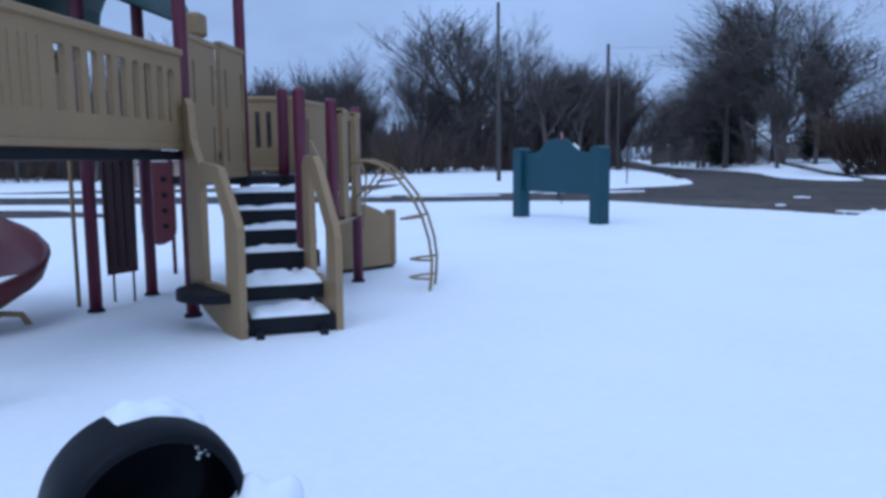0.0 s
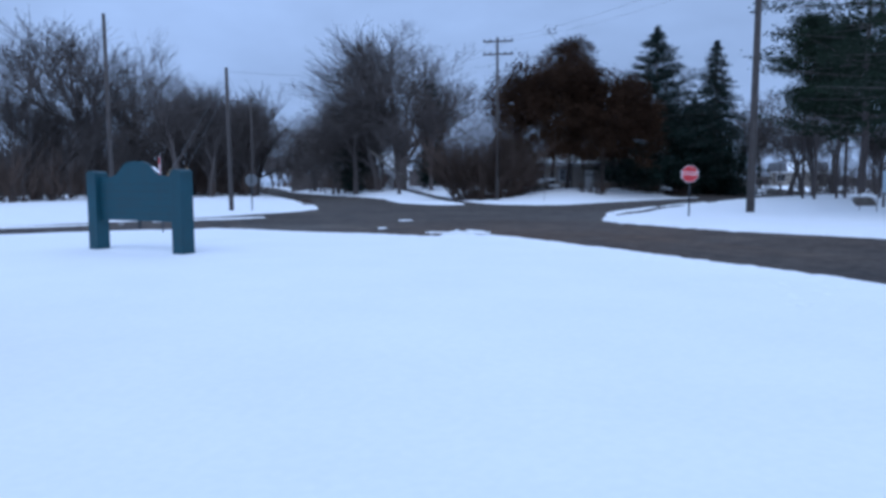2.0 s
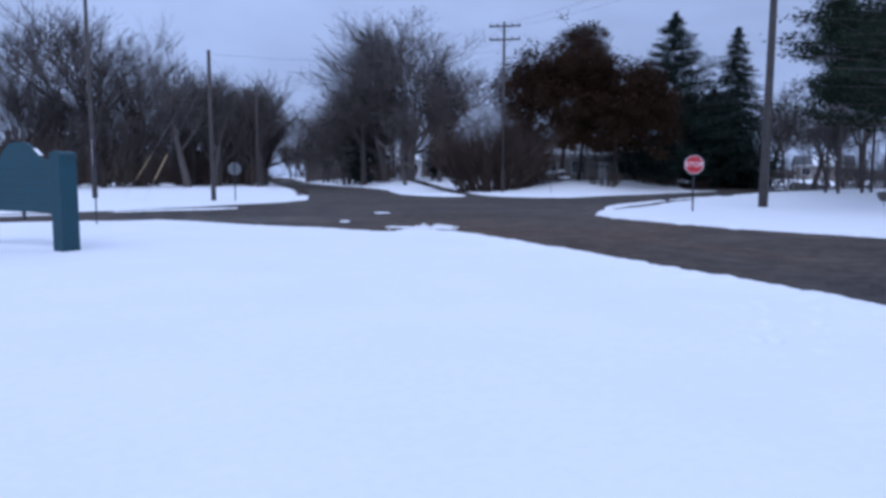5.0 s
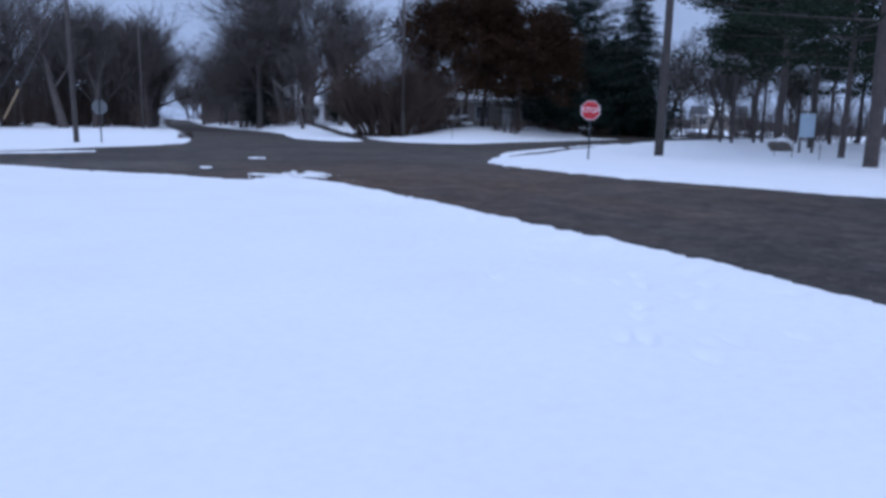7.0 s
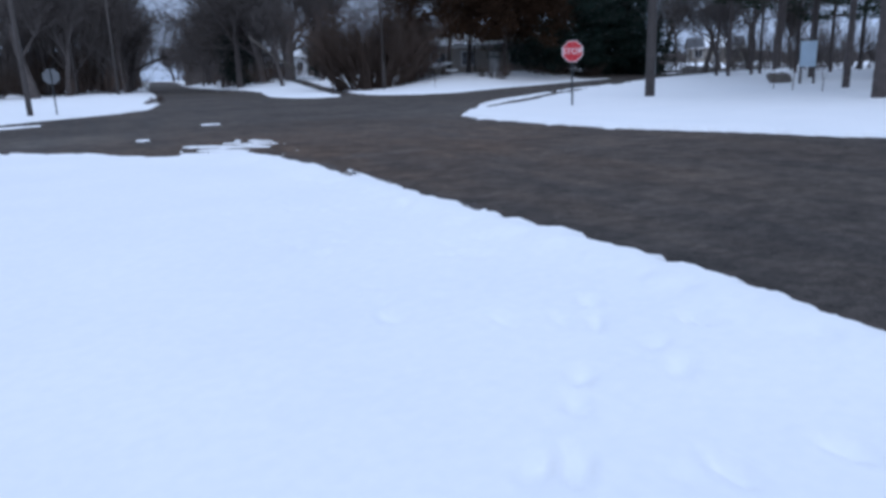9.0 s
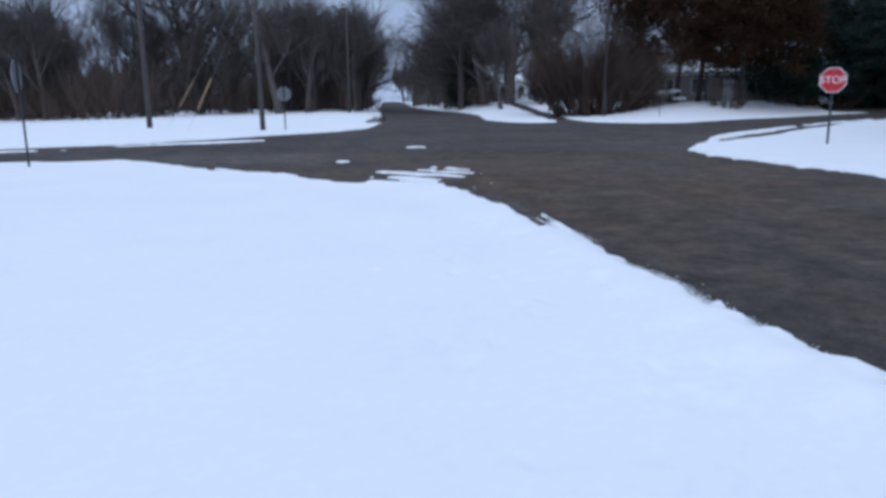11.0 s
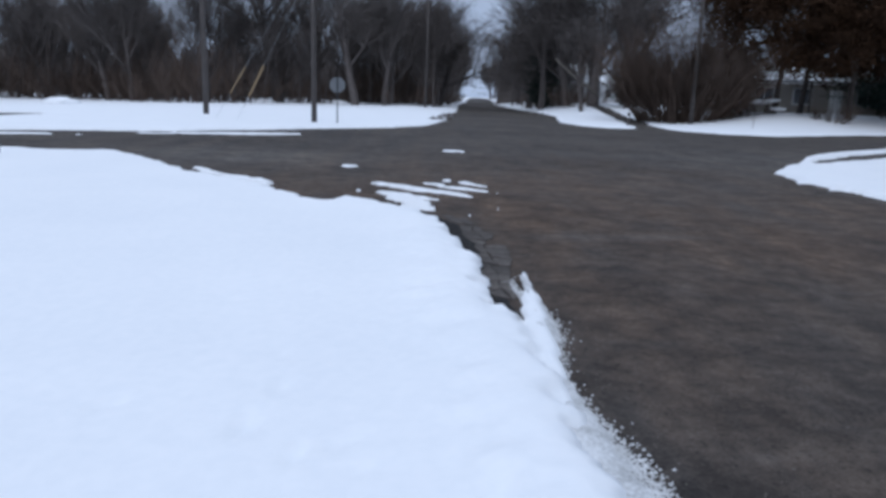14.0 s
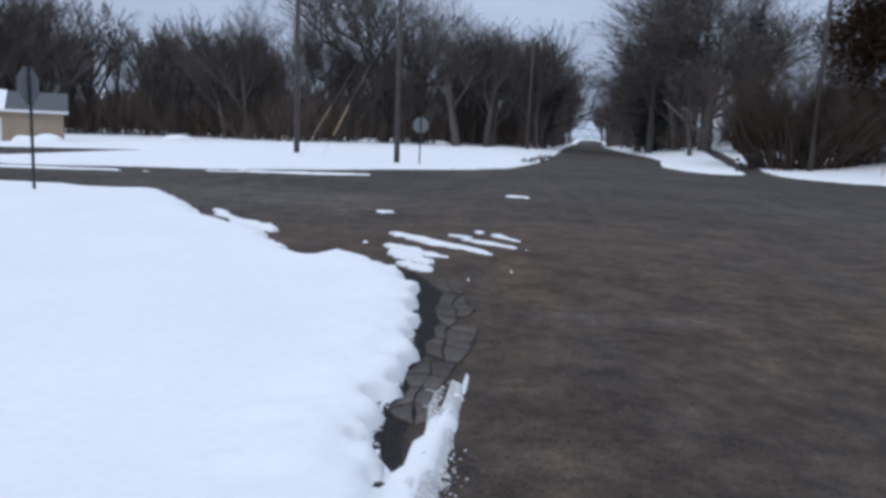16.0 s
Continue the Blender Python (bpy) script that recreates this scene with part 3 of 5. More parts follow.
def post(x, y, h, r=0.058):
    bm = tube(bmesh.new(), [(x, y, -0.1), (x, y, h - 0.03), (x, y, h - 0.01), (x, y, h + 0.012)], [r, r, r * 1.0, r * 0.7], 16)
    return part("post", bm, BURGUNDY, play, "burgundy painted steel post", True)


for px, py, ph in POSTS.values():
    p = post(px, py, ph)
    # black ring added for the shade where the post meets the snow
    bm = tube(bmesh.new(), [(px, py, 0.03), (px, py, 0.075), (px, py, 0.085)], [0.08, 0.076, 0.06], 14)
    part("collar", bm, DECK_BLACK, p, "dark ring standing for the shade at the post foot")


def holed(name, p0, p1, z0, z1, holes, thick=0.045, mat=TAN, lip=0.0, label="", blind=()):
    """An upright panel from p0 to p1 with slots (s0, s1, z0, z1) cut through it; blind slots are grooves with raised edges."""
    a, b = Vector((*p0, 0)), Vector((*p1, 0))
    L = (b - a).length
    d = (b - a) / L
    n = Vector((-d.y, d.x, 0))
    xs = sorted({0.0, L, *[h[0] for h in holes], *[h[1] for h in holes]})
    zs = sorted({z0, z1, *[h[2] for h in holes], *[h[3] for h in holes]})
    bm = bmesh.new()
    grid = {}

    def vert(i, j, k):
        if (i, j, k) not in grid:
            p = a + d * xs[i] + n * (thick * (k - 0.5))
            grid[i, j, k] = bm.verts.new((p.x, p.y, zs[j]))
        return grid[i, j, k]

    def solid(i, j):
        if not (0 <= i < len(xs) - 1 and 0 <= j < len(zs) - 1):
            return False
        x, z = (xs[i] + xs[i + 1]) / 2, (zs[j] + zs[j + 1]) / 2
        return not any(h[0] < x < h[1] and h[2] < z < h[3] for h in holes)

    for i in range(len(xs) - 1):
        for j in range(len(zs) - 1):
            if not solid(i, j):
                continue
            for k in (0, 1):
                bm.faces.new((vert(i, j, k), vert(i + 1, j, k), vert(i + 1, j + 1, k), vert(i, j + 1, k)))
            for (di, dj), (e0, e1) in (((-1, 0), ((i, j), (i, j + 1))), ((1, 0), ((i + 1, j), (i + 1, j + 1))), ((0, -1), ((i, j), (i + 1, j))), ((0, 1), ((i, j + 1), (i + 1, j + 1)))):
                if not solid(i + di, j + dj):
                    bm.faces.new((vert(*e0, 0), vert(*e1, 0), vert(*e1, 1), vert(*e0, 1)))
    ob = part(name, bm, mat, play, label)
    rot = Matrix((d, n, Vector((0, 0, 1)))).transposed()
    for h in blind:
        for q in (h[0], h[1]):
            c = a + d * q
            part("groove_edge", box(bmesh.new(), (c.x, c.y, (h[2] + h[3]) / 2), (0.014, thick + 0.014, h[3] - h[2]), rot, 0.004), mat, ob)
    if lip:
        c = a + d * (L / 2)
        part("top_lip", box(bmesh.new(), (c.x, c.y, z1 - 0.01), (L, thick + lip, 0.06), rot, 0.018), mat, ob)
        part("bottom_lip", box(bmesh.new(), (c.x, c.y, z0 + 0.02), (L, thick + lip * 0.5, 0.05), rot, 0.012), mat, ob)
    return ob


# bridge railing toward the path, with its far twin
slots = [(0.12 + 0.17 * k, 0.12 + 0.17 * k + (0.085 if k % 2 else 0.095), 1.76, 2.19) for k in range(9)]
grooves = [(1.72 + 0.16 * k, 1.81 + 0.16 * k, 1.76, 2.21) for k in range(4)]
holed("railing_panel", (-1.5, 5.54), (-1.62, 3.12), 1.53, 2.35, slots, lip=0.07, blind=grooves, label="tan plastic railing panel with upright slots")
holed("railing_panel", (-2.52, 5.6), (-2.84, 3.2), 1.53, 2.35, [(0.15 + 0.2 * k, 0.25 + 0.2 * k, 1.76, 2.19) for k in range(10)], lip=0.07)
# panels between the two tall posts
for s in (0.0, 0.72):
    y0 = 5.68 + s
    sl = [(0.1, 0.15, 1.95, 2.32), (0.1, 0.15, 1.42, 1.75), (0.52, 0.57, 1.95, 2.32), (0.52, 0.57, 1.42, 1.75)]
    holed("wall_panel", (-1.505 - 0.02 * s, y0), (-1.53, y0 + 0.63), 1.27, 2.52 if s == 0 else 2.56, sl, lip=0.04, label="tan plastic wall panel with narrow slots")
part("roof_block", box(bmesh.new(), (-1.72, 6.35, 2.72), (0.2, 0.2, 0.22), None, 0.03), TAN, play)
holed("railing_panel", (-2.75, 8.4), (-1.62, 8.58), 1.3, 2.22, [(0.08 + 0.14 * k, 0.15 + 0.14 * k, 1.6, 2.05) for k in range(8)], lip=0.04)
holed("railing_panel", (-1.12, 7.32), (-1.0, 8.5), 1.3, 2.1, [(0.1, 0.16, 1.5, 1.9), (0.4, 0.46, 1.5, 1.9)], lip=0.03)


def plate(name, pts, z, t, mat, label=""):
    bm = bmesh.new()
    lo, hi = [bm.verts.new((x, y, z - t)) for x, y in pts], [bm.verts.new((x, y, z)) for x, y in pts]
    bm.faces.new(lo[::-1])
    bm.faces.new(hi)
    n = len(pts)
    for i in range(n):
        bm.faces.new((lo[i], lo[(i + 1) % n], hi[(i + 1) % n], hi[i]))
    return part(name, bm, mat, play, label)


plate("deck", [(-1.5, 5.62), (-1.62, 3.1), (-2.85, 3.1), (-2.5, 5.7), (-2.42, 7.05), (-1.55, 7.05)], 1.52, 0.08, DECK_BLACK, "black coated steel bridge deck")
plate("deck", [(-1.5, 6.95), (-1.15, 7.12), (-0.5, 6.72), (-0.45, 7.55), (-1.0, 8.55), (-1.75, 8.6), (-2.4, 8.3), (-2.4, 7.1)], 1.27, 0.09, DECK_BLACK, "black coated steel deck with snow")

# steps, climbing away from the path
M0 = Vector((-0.42, 5.06, 0))
V = Vector((-0.43, 0.903, 0)).normalized()
U = Vector((V.y, -V.x, 0))
SROT = Matrix((U, V, Vector((0, 0, 1)))).transposed()


def lump(name, parent, s0, s1, u0, u1, z, h, seed, mat=SNOW, label="heaped fresh snow"):
    """Uneven heap of snow over a rectangle of the stair."""
    nu, ns = 26, 12
    vs, fs = [], []
    for i in range(nu + 1):
        for j in range(ns + 1):
            fu, fsn = i / nu, j / ns
            u, s = u0 + (u1 - u0) * fu, s0 + (s1 - s0) * fsn
            p = M0 + U * u + V * s
            e = min(fu, 1 - fu) / 0.16
            g = min(fsn, 1 - fsn) / 0.3
            k = math.sqrt(min(1, max(0, e))) * math.sqrt(min(1, max(0, g)))
            nz = noise.noise(Vector((u * 4.2 + seed, s * 4.2, seed))) * 0.75 + noise.noise(Vector((u * 10, s * 10 + seed, 3))) * 0.3
            vs.append((p.x, p.y, z - 0.01 + h * k * max(0.25, 0.75 + nz)))
    for i in range(nu):
        for j in range(ns):
            a = i * (ns + 1) + j
            fs.append((a, a + ns + 1, a + ns + 2, a + 1))
    return raw(name, vs, fs, mat, parent, label, True)


TREADS = [(-0.03, 0.34, 0.19, -0.33, 0.36), (0.30, 0.92, 0.39, -0.36, 0.36), (0.92, 1.22, 0.60, -0.36, 0.40), (1.22, 1.52, 0.78, -0.38, 0.42), (1.52, 1.85, 0.95, -0.4, 0.45), (1.85, 2.2, 1.11, -0.4, 0.48)]
for k, (s0, s1, z, u0, u1) in enumerate(TREADS):
    bm = bmesh.new()
    c = M0 + U * ((u0 + u1) / 2) + V * ((s0 + s1) / 2)
    box(bm, (c.x, c.y, z - 0.02), (u1 - u0, s1 - s0, 0.04), SROT, 0.012)
    f = M0 + U * ((u0 + u1) / 2) + V * (s0 + 0.02)
    rh_ = 0.15 if k > 1 else 0.11
    box(bm, (f.x, f.y, z - 0.01 - rh_ / 2), (u1 - u0, 0.03, rh_), SROT, 0.01)
    tr = part("step", bm, DECK_BLACK, play, "black coated steel step")
    for q in (-0.18, 0.18):
        b = M0 + U * q + V * (s0 + 0.003)
        part("bolt", tube(bmesh.new(), [b, b - V * 0.012], 0.012, 8), STEEL, tr)
    lump("snow_cap", tr, s0 + 0.015, s1 + 0.04, u0 + 0.02, u1 - 0.02, z, 0.10 if k == 1 else 0.085 if k == 0 else 0.06, 3.1 * k + 1)
# rounded transfer shelf that reaches past the side panel
bm = bmesh.new()
ring = []
for a in range(0, 181, 12):
    q, w = 0.36 * math.cos(radians(a)), 0.33 * math.sin(radians(a))
    ring.append((-1.08 - 0.73 * q - 0.68 * w, 5.2 + 0.68 * q - 0.73 * w))
lo = [bm.verts.new((x, y, 0.31)) for x, y in ring]
hi = [bm.verts.new((x, y, 0.385)) for x, y in ring]
bm.faces.new(lo)
bm.faces.new(hi[::-1])
for i in range(len(ring)):
    j = (i + 1) % len(ring)
    bm.faces.new((lo[i], hi[i], hi[j], lo[j]))
shelf = part("transfer_shelf", bm, DECK_BLACK, play, "rounded black transfer shelf")
# ground frame under the lowest step
bm = bmesh.new()
for q in (-0.25, 0.25):
    box(bm, M0 + U * q + V * 0.3 + Vector((0, 0, 0.07)), (0.06, 0.9, 0.06), SROT, 0.008)
box(bm, M0 + V * 0.02 + Vector((0, 0, 0.07)), (0.7, 0.05, 0.06), SROT, 0.008)
part("ground_frame", bm, DECK_BLACK, play)


def side_panel(p0, p1, pieces, label):
    """Stair side cut from thick sheet between two feet: outlines in (s, z)."""
    p0, p1 = Vector((*p0, 0)), Vector((*p1, 0))
    d = (p1 - p0).normalized()
    m = Matrix.Translation(p0) @ Matrix((d, Vector((d.y, -d.x, 0)), Vector((0, 0, 1)))).transposed().to_4x4()
    k = (p1 - p0).length / 0.92
    bm = bmesh.new()
    for o in pieces:
        slab(bm, [(x * k, z) for x, z in o], -0.03, 0.03, m)
    return part("stair_side", bm, TAN, play, label)


def arc_pts(cx, cz, r, a0, a1, n=6):
    return [(cx + r * math.cos(radians(a0 + (a1 - a0) * i / n)), cz + r * math.sin(radians(a0 + (a1 - a0) * i / n))) for i in range(n + 1)]


left_front = [(-0.02, 0.03), (0.16, 0.03), (0.2, 0.4), (0.2, 0.98), (0.36, 1.26), (0.3, 1.385), (0.25, 1.36), (0.02, 1.0), (-0.03, 0.92)]
left_top = [(0.3, 1.385), (0.36, 1.26), (0.62, 1.24), (0.62, 1.40), (0.56, 1.42)]
left_back = [(0.62, 0.3), (0.92, 0.3), (0.92, 1.9), (0.86, 1.96), (0.80, 1.9), (0.76, 1.6), (0.66, 1.45), (0.62, 1.40)]
left_low = [(0.16, 0.03), (0.5, 0.12), (0.92, 0.3), (0.92, 0.42), (0.2, 0.42)]
left = side_panel((-0.73, 4.84), (-1.46, 5.55), [left_front, left_top, left_back, left_low], "tan plastic stair side with hand opening")
right_front = [(0.02, 0.03), (0.2, 0.03), (0.24, 0.3), (0.24, 0.86), (0.62, 1.36), (0.66, 1.46), (0.52, 1.47), (0.42, 1.38), (0.06, 0.9), (0.02, 0.8)]
right_back = [(0.66, 0.35), (0.84, 0.35), (0.84, 1.4), (0.78, 1.47), (0.66, 1.46)]
right_low = [(0.2, 0.03), (0.84, 0.33), (0.84, 0.44), (0.24, 0.42)]
side_panel((-0.04, 5.19), (-0.6, 6.05), [right_front, right_back, right_low], "tan plastic stair side with sloping handrail")
part("handrail", tube(bmesh.new(), [(-0.72, 6.75, 1.62), (-0.52, 6.45, 1.38), (-0.42, 6.2, 1.16)], 0.018, 8), TAN, play, smooth=True)
part("cross_bar", tube(bmesh.new(), [M0 + U * 0.38 + V * 0.3 + Vector((0, 0, 0.86)), (-0.45, 7.5, 0.80)], 0.017, 8), TAN, play, smooth=True)

# climber opening with the arched ladder
holed("entry_panel", (-0.43, 6.8), (-0.43, 7.0), 0.82, 1.93, [], thick=0.06, lip=0.03, label="tan plastic entry panel")
holed("entry_panel", (-0.42, 7.3), (-0.42, 7.5), 0.82, 1.93, [], thick=0.06, lip=0.03)
part("entry_lintel", box(bmesh.new(), (-0.46, 7.15, 1.88), (0.05, 0.32, 0.06), None, 0.012), TAN, play)


def arch(y0, y1):
    pts = [(-0.42, 1.40), (-0.22, 1.43), (-0.04, 1.37), (0.12, 1.24), (0.26, 1.06), (0.37, 0.84), (0.44, 0.6), (0.47, 0.38), (0.46, 0.18), (0.43, -0.06)]
    return [(x, y0 + (y1 - y0) * i / (len(pts) - 1), z) for i, (x, z) in enumerate(pts)]


R0, R1 = arch(7.0, 7.02), arch(7.42, 7.44)
for r in (R0, R1):
    part("ladder_rail", tube(bmesh.new(), r, 0.0155, 8), TAN, play, smooth=True)
for i in (3, 5, 7, 8):
    a, b = Vector(R0[i]), Vector(R1[i])
    mid = (a + b) / 2 + Vector((-0.26, 0, -0.04 if i < 7 else -0.015))
    part("ladder_rung", tube(bmesh.new(), [a, (a * 0.35 + mid * 0.65) + Vector((0, -0.05, 0)), mid, (b * 0.35 + mid * 0.65) + Vector((0, 0.05, 0)), b], 0.0135, 8), TAN, play, smooth=True)
for s in (R0, R1):
    a = Vector(s[2])
    part("ladder_brace", tube(bmesh.new(), [a, a + Vector((-0.14, 0.0, -0.2)), a + Vector((-0.3, 0.0, -0.34))], 0.012, 8), TAN, play, smooth=True)
part("ladder_brace", tube(bmesh.new(), [(-0.3, 7.2, 0.7), (-0.28, 7.3, 1.25), (-0.42, 7.4, 1.55)], 0.012, 8), TAN, play, smooth=True)

# moulded crawl wall behind the arched ladder
bm = bmesh.new()
n = 10
rings = []
for i in range(n + 1):
    f = i / n
    x, y = -0.92 + 0.62 * f + 0.06 * math.sin(f * 3.14), 8.05 + 0.7 * f
    h = 0.98 - 0.28 * f ** 1.5
    rings.append([bm.verts.new((x + 0.037 * q, y - 0.033 * q, z)) for q, z in ((-1, 0.1), (1, 0.1), (1, h - 0.02), (0.5, h), (-0.5, h), (-1, h - 0.02))])
for r0, r1 in zip(rings, rings[1:]):
    for k in range(6):
        bm.faces.new((r0[k], r0[(k + 1) % 6], r1[(k + 1) % 6], r1[k]))
bm.faces.new(rings[0])
bm.faces.new(rings[-1])
part("crawl_wall", bm, TAN, play, "moulded tan plastic crawl wall")
bm = bmesh.new()
box(bm, (-0.3, 8.75, 0.44), (0.13, 0.13, 0.72), None, 0.02)
part("crawl_end", bm, TAN, play)
part("crawl_base", box(bmesh.new(), (-0.6, 8.4, 0.06), (0.08, 0.95, 0.1), Matrix.Rotation(radians(-41), 3, "Z"), 0.01), DECK_BLACK, play)

# slide supports and climbers under the bridge
part("fire_pole", tube(bmesh.new(), [(-2.8, 5.92, -0.05), (-2.8, 5.92, 2.2)], 0.02, 10), TAN, play, "slim tan steel pole", True)
chute = thing("panel_climber", (-2.5, 6.2, 0), "red plastic climbing panel, darkened for the shade under the bridge", "climber", rz=12)
bm = bmesh.new()
slab(bm, [(-0.14, 0.32), (0.14, 0.36), (0.15, 1.46), (-0.15, 1.46)], -0.03, 0.03)
part("panel", bm, RED_SHADED, chute)
for q in (-0.12, -0.04, 0.04, 0.12):
    part("rib", box(bmesh.new(), (q, -0.035, 0.92), (0.025, 0.03, 1.02), None, 0.008), RED_SHADED, chute)
for q in (-0.09, 0.1):
    part("leg", tube(bmesh.new(), [(q, 0, -0.05), (q, 0, 0.36)], 0.012, 8), DARK_STEEL, chute)
red = thing("bubble_panel", (-3.0, 7.9, 0), "rounded dark red plastic panel with holes", "climber", rz=14)
bm = bmesh.new()
o = [(-0.2, 0.62)] + arc_pts(0, 0.62, 0.2, 180, 360, 10)[1:] + [(0.2, 1.42), (-0.2, 1.42)]
slab(bm, o, -0.03, 0.03)
part("panel", bm, RED_PLASTIC, red)
# black discs stand in for the dark inside the panel's holes
for i in range(4):
    for q in (-0.08, 0.08):
        part("knob", tube(bmesh.new(), [(q, -0.03, 0.65 + 0.19 * i), (q, -0.05, 0.65 + 0.19 * i)], [0.035, 0.03], 10), DECK_BLACK, red)
for q in (-0.15, 0.15):
    part("leg", tube(bmesh.new(), [(q, 0.05, -0.05), (q, 0.05, 1.45)], 0.025, 8), BURGUNDY, red)
# dark green hood over the bridge
bm = bmesh.new()
n = 10
rows = []
for i in range(n + 1):
    a = math.pi * i / n
    rows.append([bm.verts.new((-2.45 + 0.52 * math.cos(a), y, 2.78 + 0.55 * math.sin(a))) for y in (5.1, 6.75)] + [bm.verts.new((-2.45 + 0.47 * math.cos(a), y, 2.78 + 0.5 * math.sin(a))) for y in (6.75, 5.1)])
for a, b in zip(rows, rows[1:]):
    for k in range(4):
        bm.faces.new((a[k], a[(k + 1) % 4], b[(k + 1) % 4], b[k]))
part("hood", bm, GREEN_PLASTIC, play, "dark green plastic roof hood", True)
for q in ((-2.92, 5.3), (-1.98, 6.6)):
    part("hood_post", tube(bmesh.new(), [(*q, 1.5), (*q, 2.85)], 0.045, 12), TAN, play, smooth=True)

# spiral slide, its open mouth turned to the path
slide = thing("spiral_slide", (-3.56, 5.05, -0.1), "dark red spiral slide with snow in its trough", "slide")


def trough(r_mid, a0, a1, z0, z1, n=22):
    bm = bmesh.new()
    sec = [(-0.30, 0.21), (-0.27, 0.25), (-0.24, 0.21), (-0.2, 0.08), (-0.1, 0.03), (0.1, 0.03), (0.2, 0.08), (0.24, 0.21), (0.27, 0.25), (0.30, 0.21), (0.25, 0.06), (0.12, -0.02), (-0.12, -0.02), (-0.25, 0.06)]
    rings = []
    for i in range(n + 1):
        a = radians(a0 + (a1 - a0) * i / n)
        z = z0 + (z1 - z0) * (i / n) ** 1.3
        rings.append([bm.verts.new(((r_mid + q) * math.cos(a), (r_mid + q) * math.sin(a), z + h)) for q, h in sec])
    m = len(sec)
    for a, b in zip(rings, rings[1:]):
        for k in range(m):
            bm.faces.new((a[k], a[(k + 1) % m], b[(k + 1) % m], b[k]))
    bm.faces.new(rings[0])
    bm.faces.new(rings[-1][::-1])
    return bm


part("chute", trough(0.62, -100, 190, 0.10, 1.25), RED_PLASTIC, slide, "", True)
bm = bmesh.new()
rows = []
for i in range(13):
    a = radians(-98 + 110 * i / 12)
    rows.append([bm.verts.new(((0.62 + q) * math.cos(a), (0.62 + q) * math.sin(a), 0.10 + 1.15 * (110 / 290 * i / 12) ** 1.3 + h + 0.03 * noise.noise(Vector((i * 0.7, q * 5, 2))))) for q, h in ((-0.21, 0.11), (-0.1, 0.13), (0.1, 0.14), (0.21, 0.12))])
for a, b in zip(rows, rows[1:]):
    for k in range(3):
        bm.faces.new((a[k], a[k + 1], b[k + 1], b[k]))
part("snow_fill", bm, SNOW, slide, "snow lying in the chute", True)
part("support", tube(bmesh.new(), [(0.42, -0.1, 0.16), (0.62, 0.02, 0.26), (0.74, 0.1, 0.24), (0.8, 0.13, 0.12), (0.8, 0.13, -0.05)], 0.028, 10), TAN, slide, "bent tan steel support", True)
# black slab put in for the shadow under the slide mouth
part("foot_plate", box(bmesh.new(), (0.45, 0.0, 0.07), (0.34, 0.3, 0.05), None, 0.015), DECK_BLACK, slide)
part("column", tube(bmesh.new(), [(0, 0, -0.05), (0, 0, 2.2)], 0.06, 12), BURGUNDY, slide, smooth=True)

# ---------------------------------------------------------------- half-buried tyre
TYRE = (0.435, 1.30)
tyre = thing("tyre", (TYRE[0], TYRE[1], 0.475), "snow-capped black tyre standing in a snow drift", "tyre", rz=44)
tyre.scale = (0.59, 0.59, 0.59)
bm = bmesh.new()
prof = [(0.362, -0.17), (0.37, -0.19), (0.385, -0.192), (0.41, -0.17), (0.43, -0.11), (0.44, 0.0), (0.44, 0.12), (0.43, 0.22), (0.40, 0.29), (0.33, 0.32), (0.0, 0.33)]
inner = [(0.0, 0.29), (0.33, 0.28), (0.385, 0.2), (0.4, 0.1), (0.4, 0.0), (0.39, -0.1), (0.37, -0.15)]
prof = prof + inner
rings = []
for i in range(56):
    a = 2 * math.pi * i / 56
    rings.append([bm.verts.new((max(r, 0.004) * math.cos(a), y, max(r, 0.004) * math.sin(a))) for r, y in prof])
for i in range(56):
    a, b = rings[i], rings[(i + 1) % 56]
    for k in range(len(prof)):
        bm.faces.new((a[k], b[k], b[(k + 1) % len(prof)], a[(k + 1) % len(prof)]))
part("casing", bm, RUBBER, tyre, "", True)
# snow on the crown of the tyre
vs, fs = [], []
for i in range(23):
    a = radians(47 + 60 * i / 22)
    for j in range(9):
        y = -0.03 + 0.30 * j / 8
        e = math.sqrt(max(0, min(1, min(i, 22 - i) / 4))) * math.sqrt(max(0, min(1, min(j, 8 - j) / 2)))
        r = 0.424 + 0.062 * e * (0.8 + 0.5 * noise.noise(Vector((a * 5, y * 7, 4))))
        if j in (0, 8):
            r -= 0.02
        vs.append((r * math.cos(a), y, r * math.sin(a)))
for i in range(22):
    for j in range(8):
        k = i * 9 + j
        fs.append((k, k + 9, k + 10, k + 1))
raw("snow_cap", vs, fs, SNOW, tyre, "cap of fresh snow", True)
for k in range(9):
    a = radians(20 + 0.8 * k)
    bm = bmesh.new()
    bmesh.ops.create_icosphere(bm, subdivisions=1, radius=0.006 + 0.006 * ((k * 7) % 3) / 2)
    bmesh.ops.translate(bm, vec=(0.27 + 0.03 * math.sin(k * 2.1), 0.0 + 0.02 * math.cos(k * 3), 0.2 + 0.02 * math.sin(k * 1.3) + 0.012 * (k % 4)), verts=bm.verts)
    part("snow_crumb", bm, SNOW, tyre)
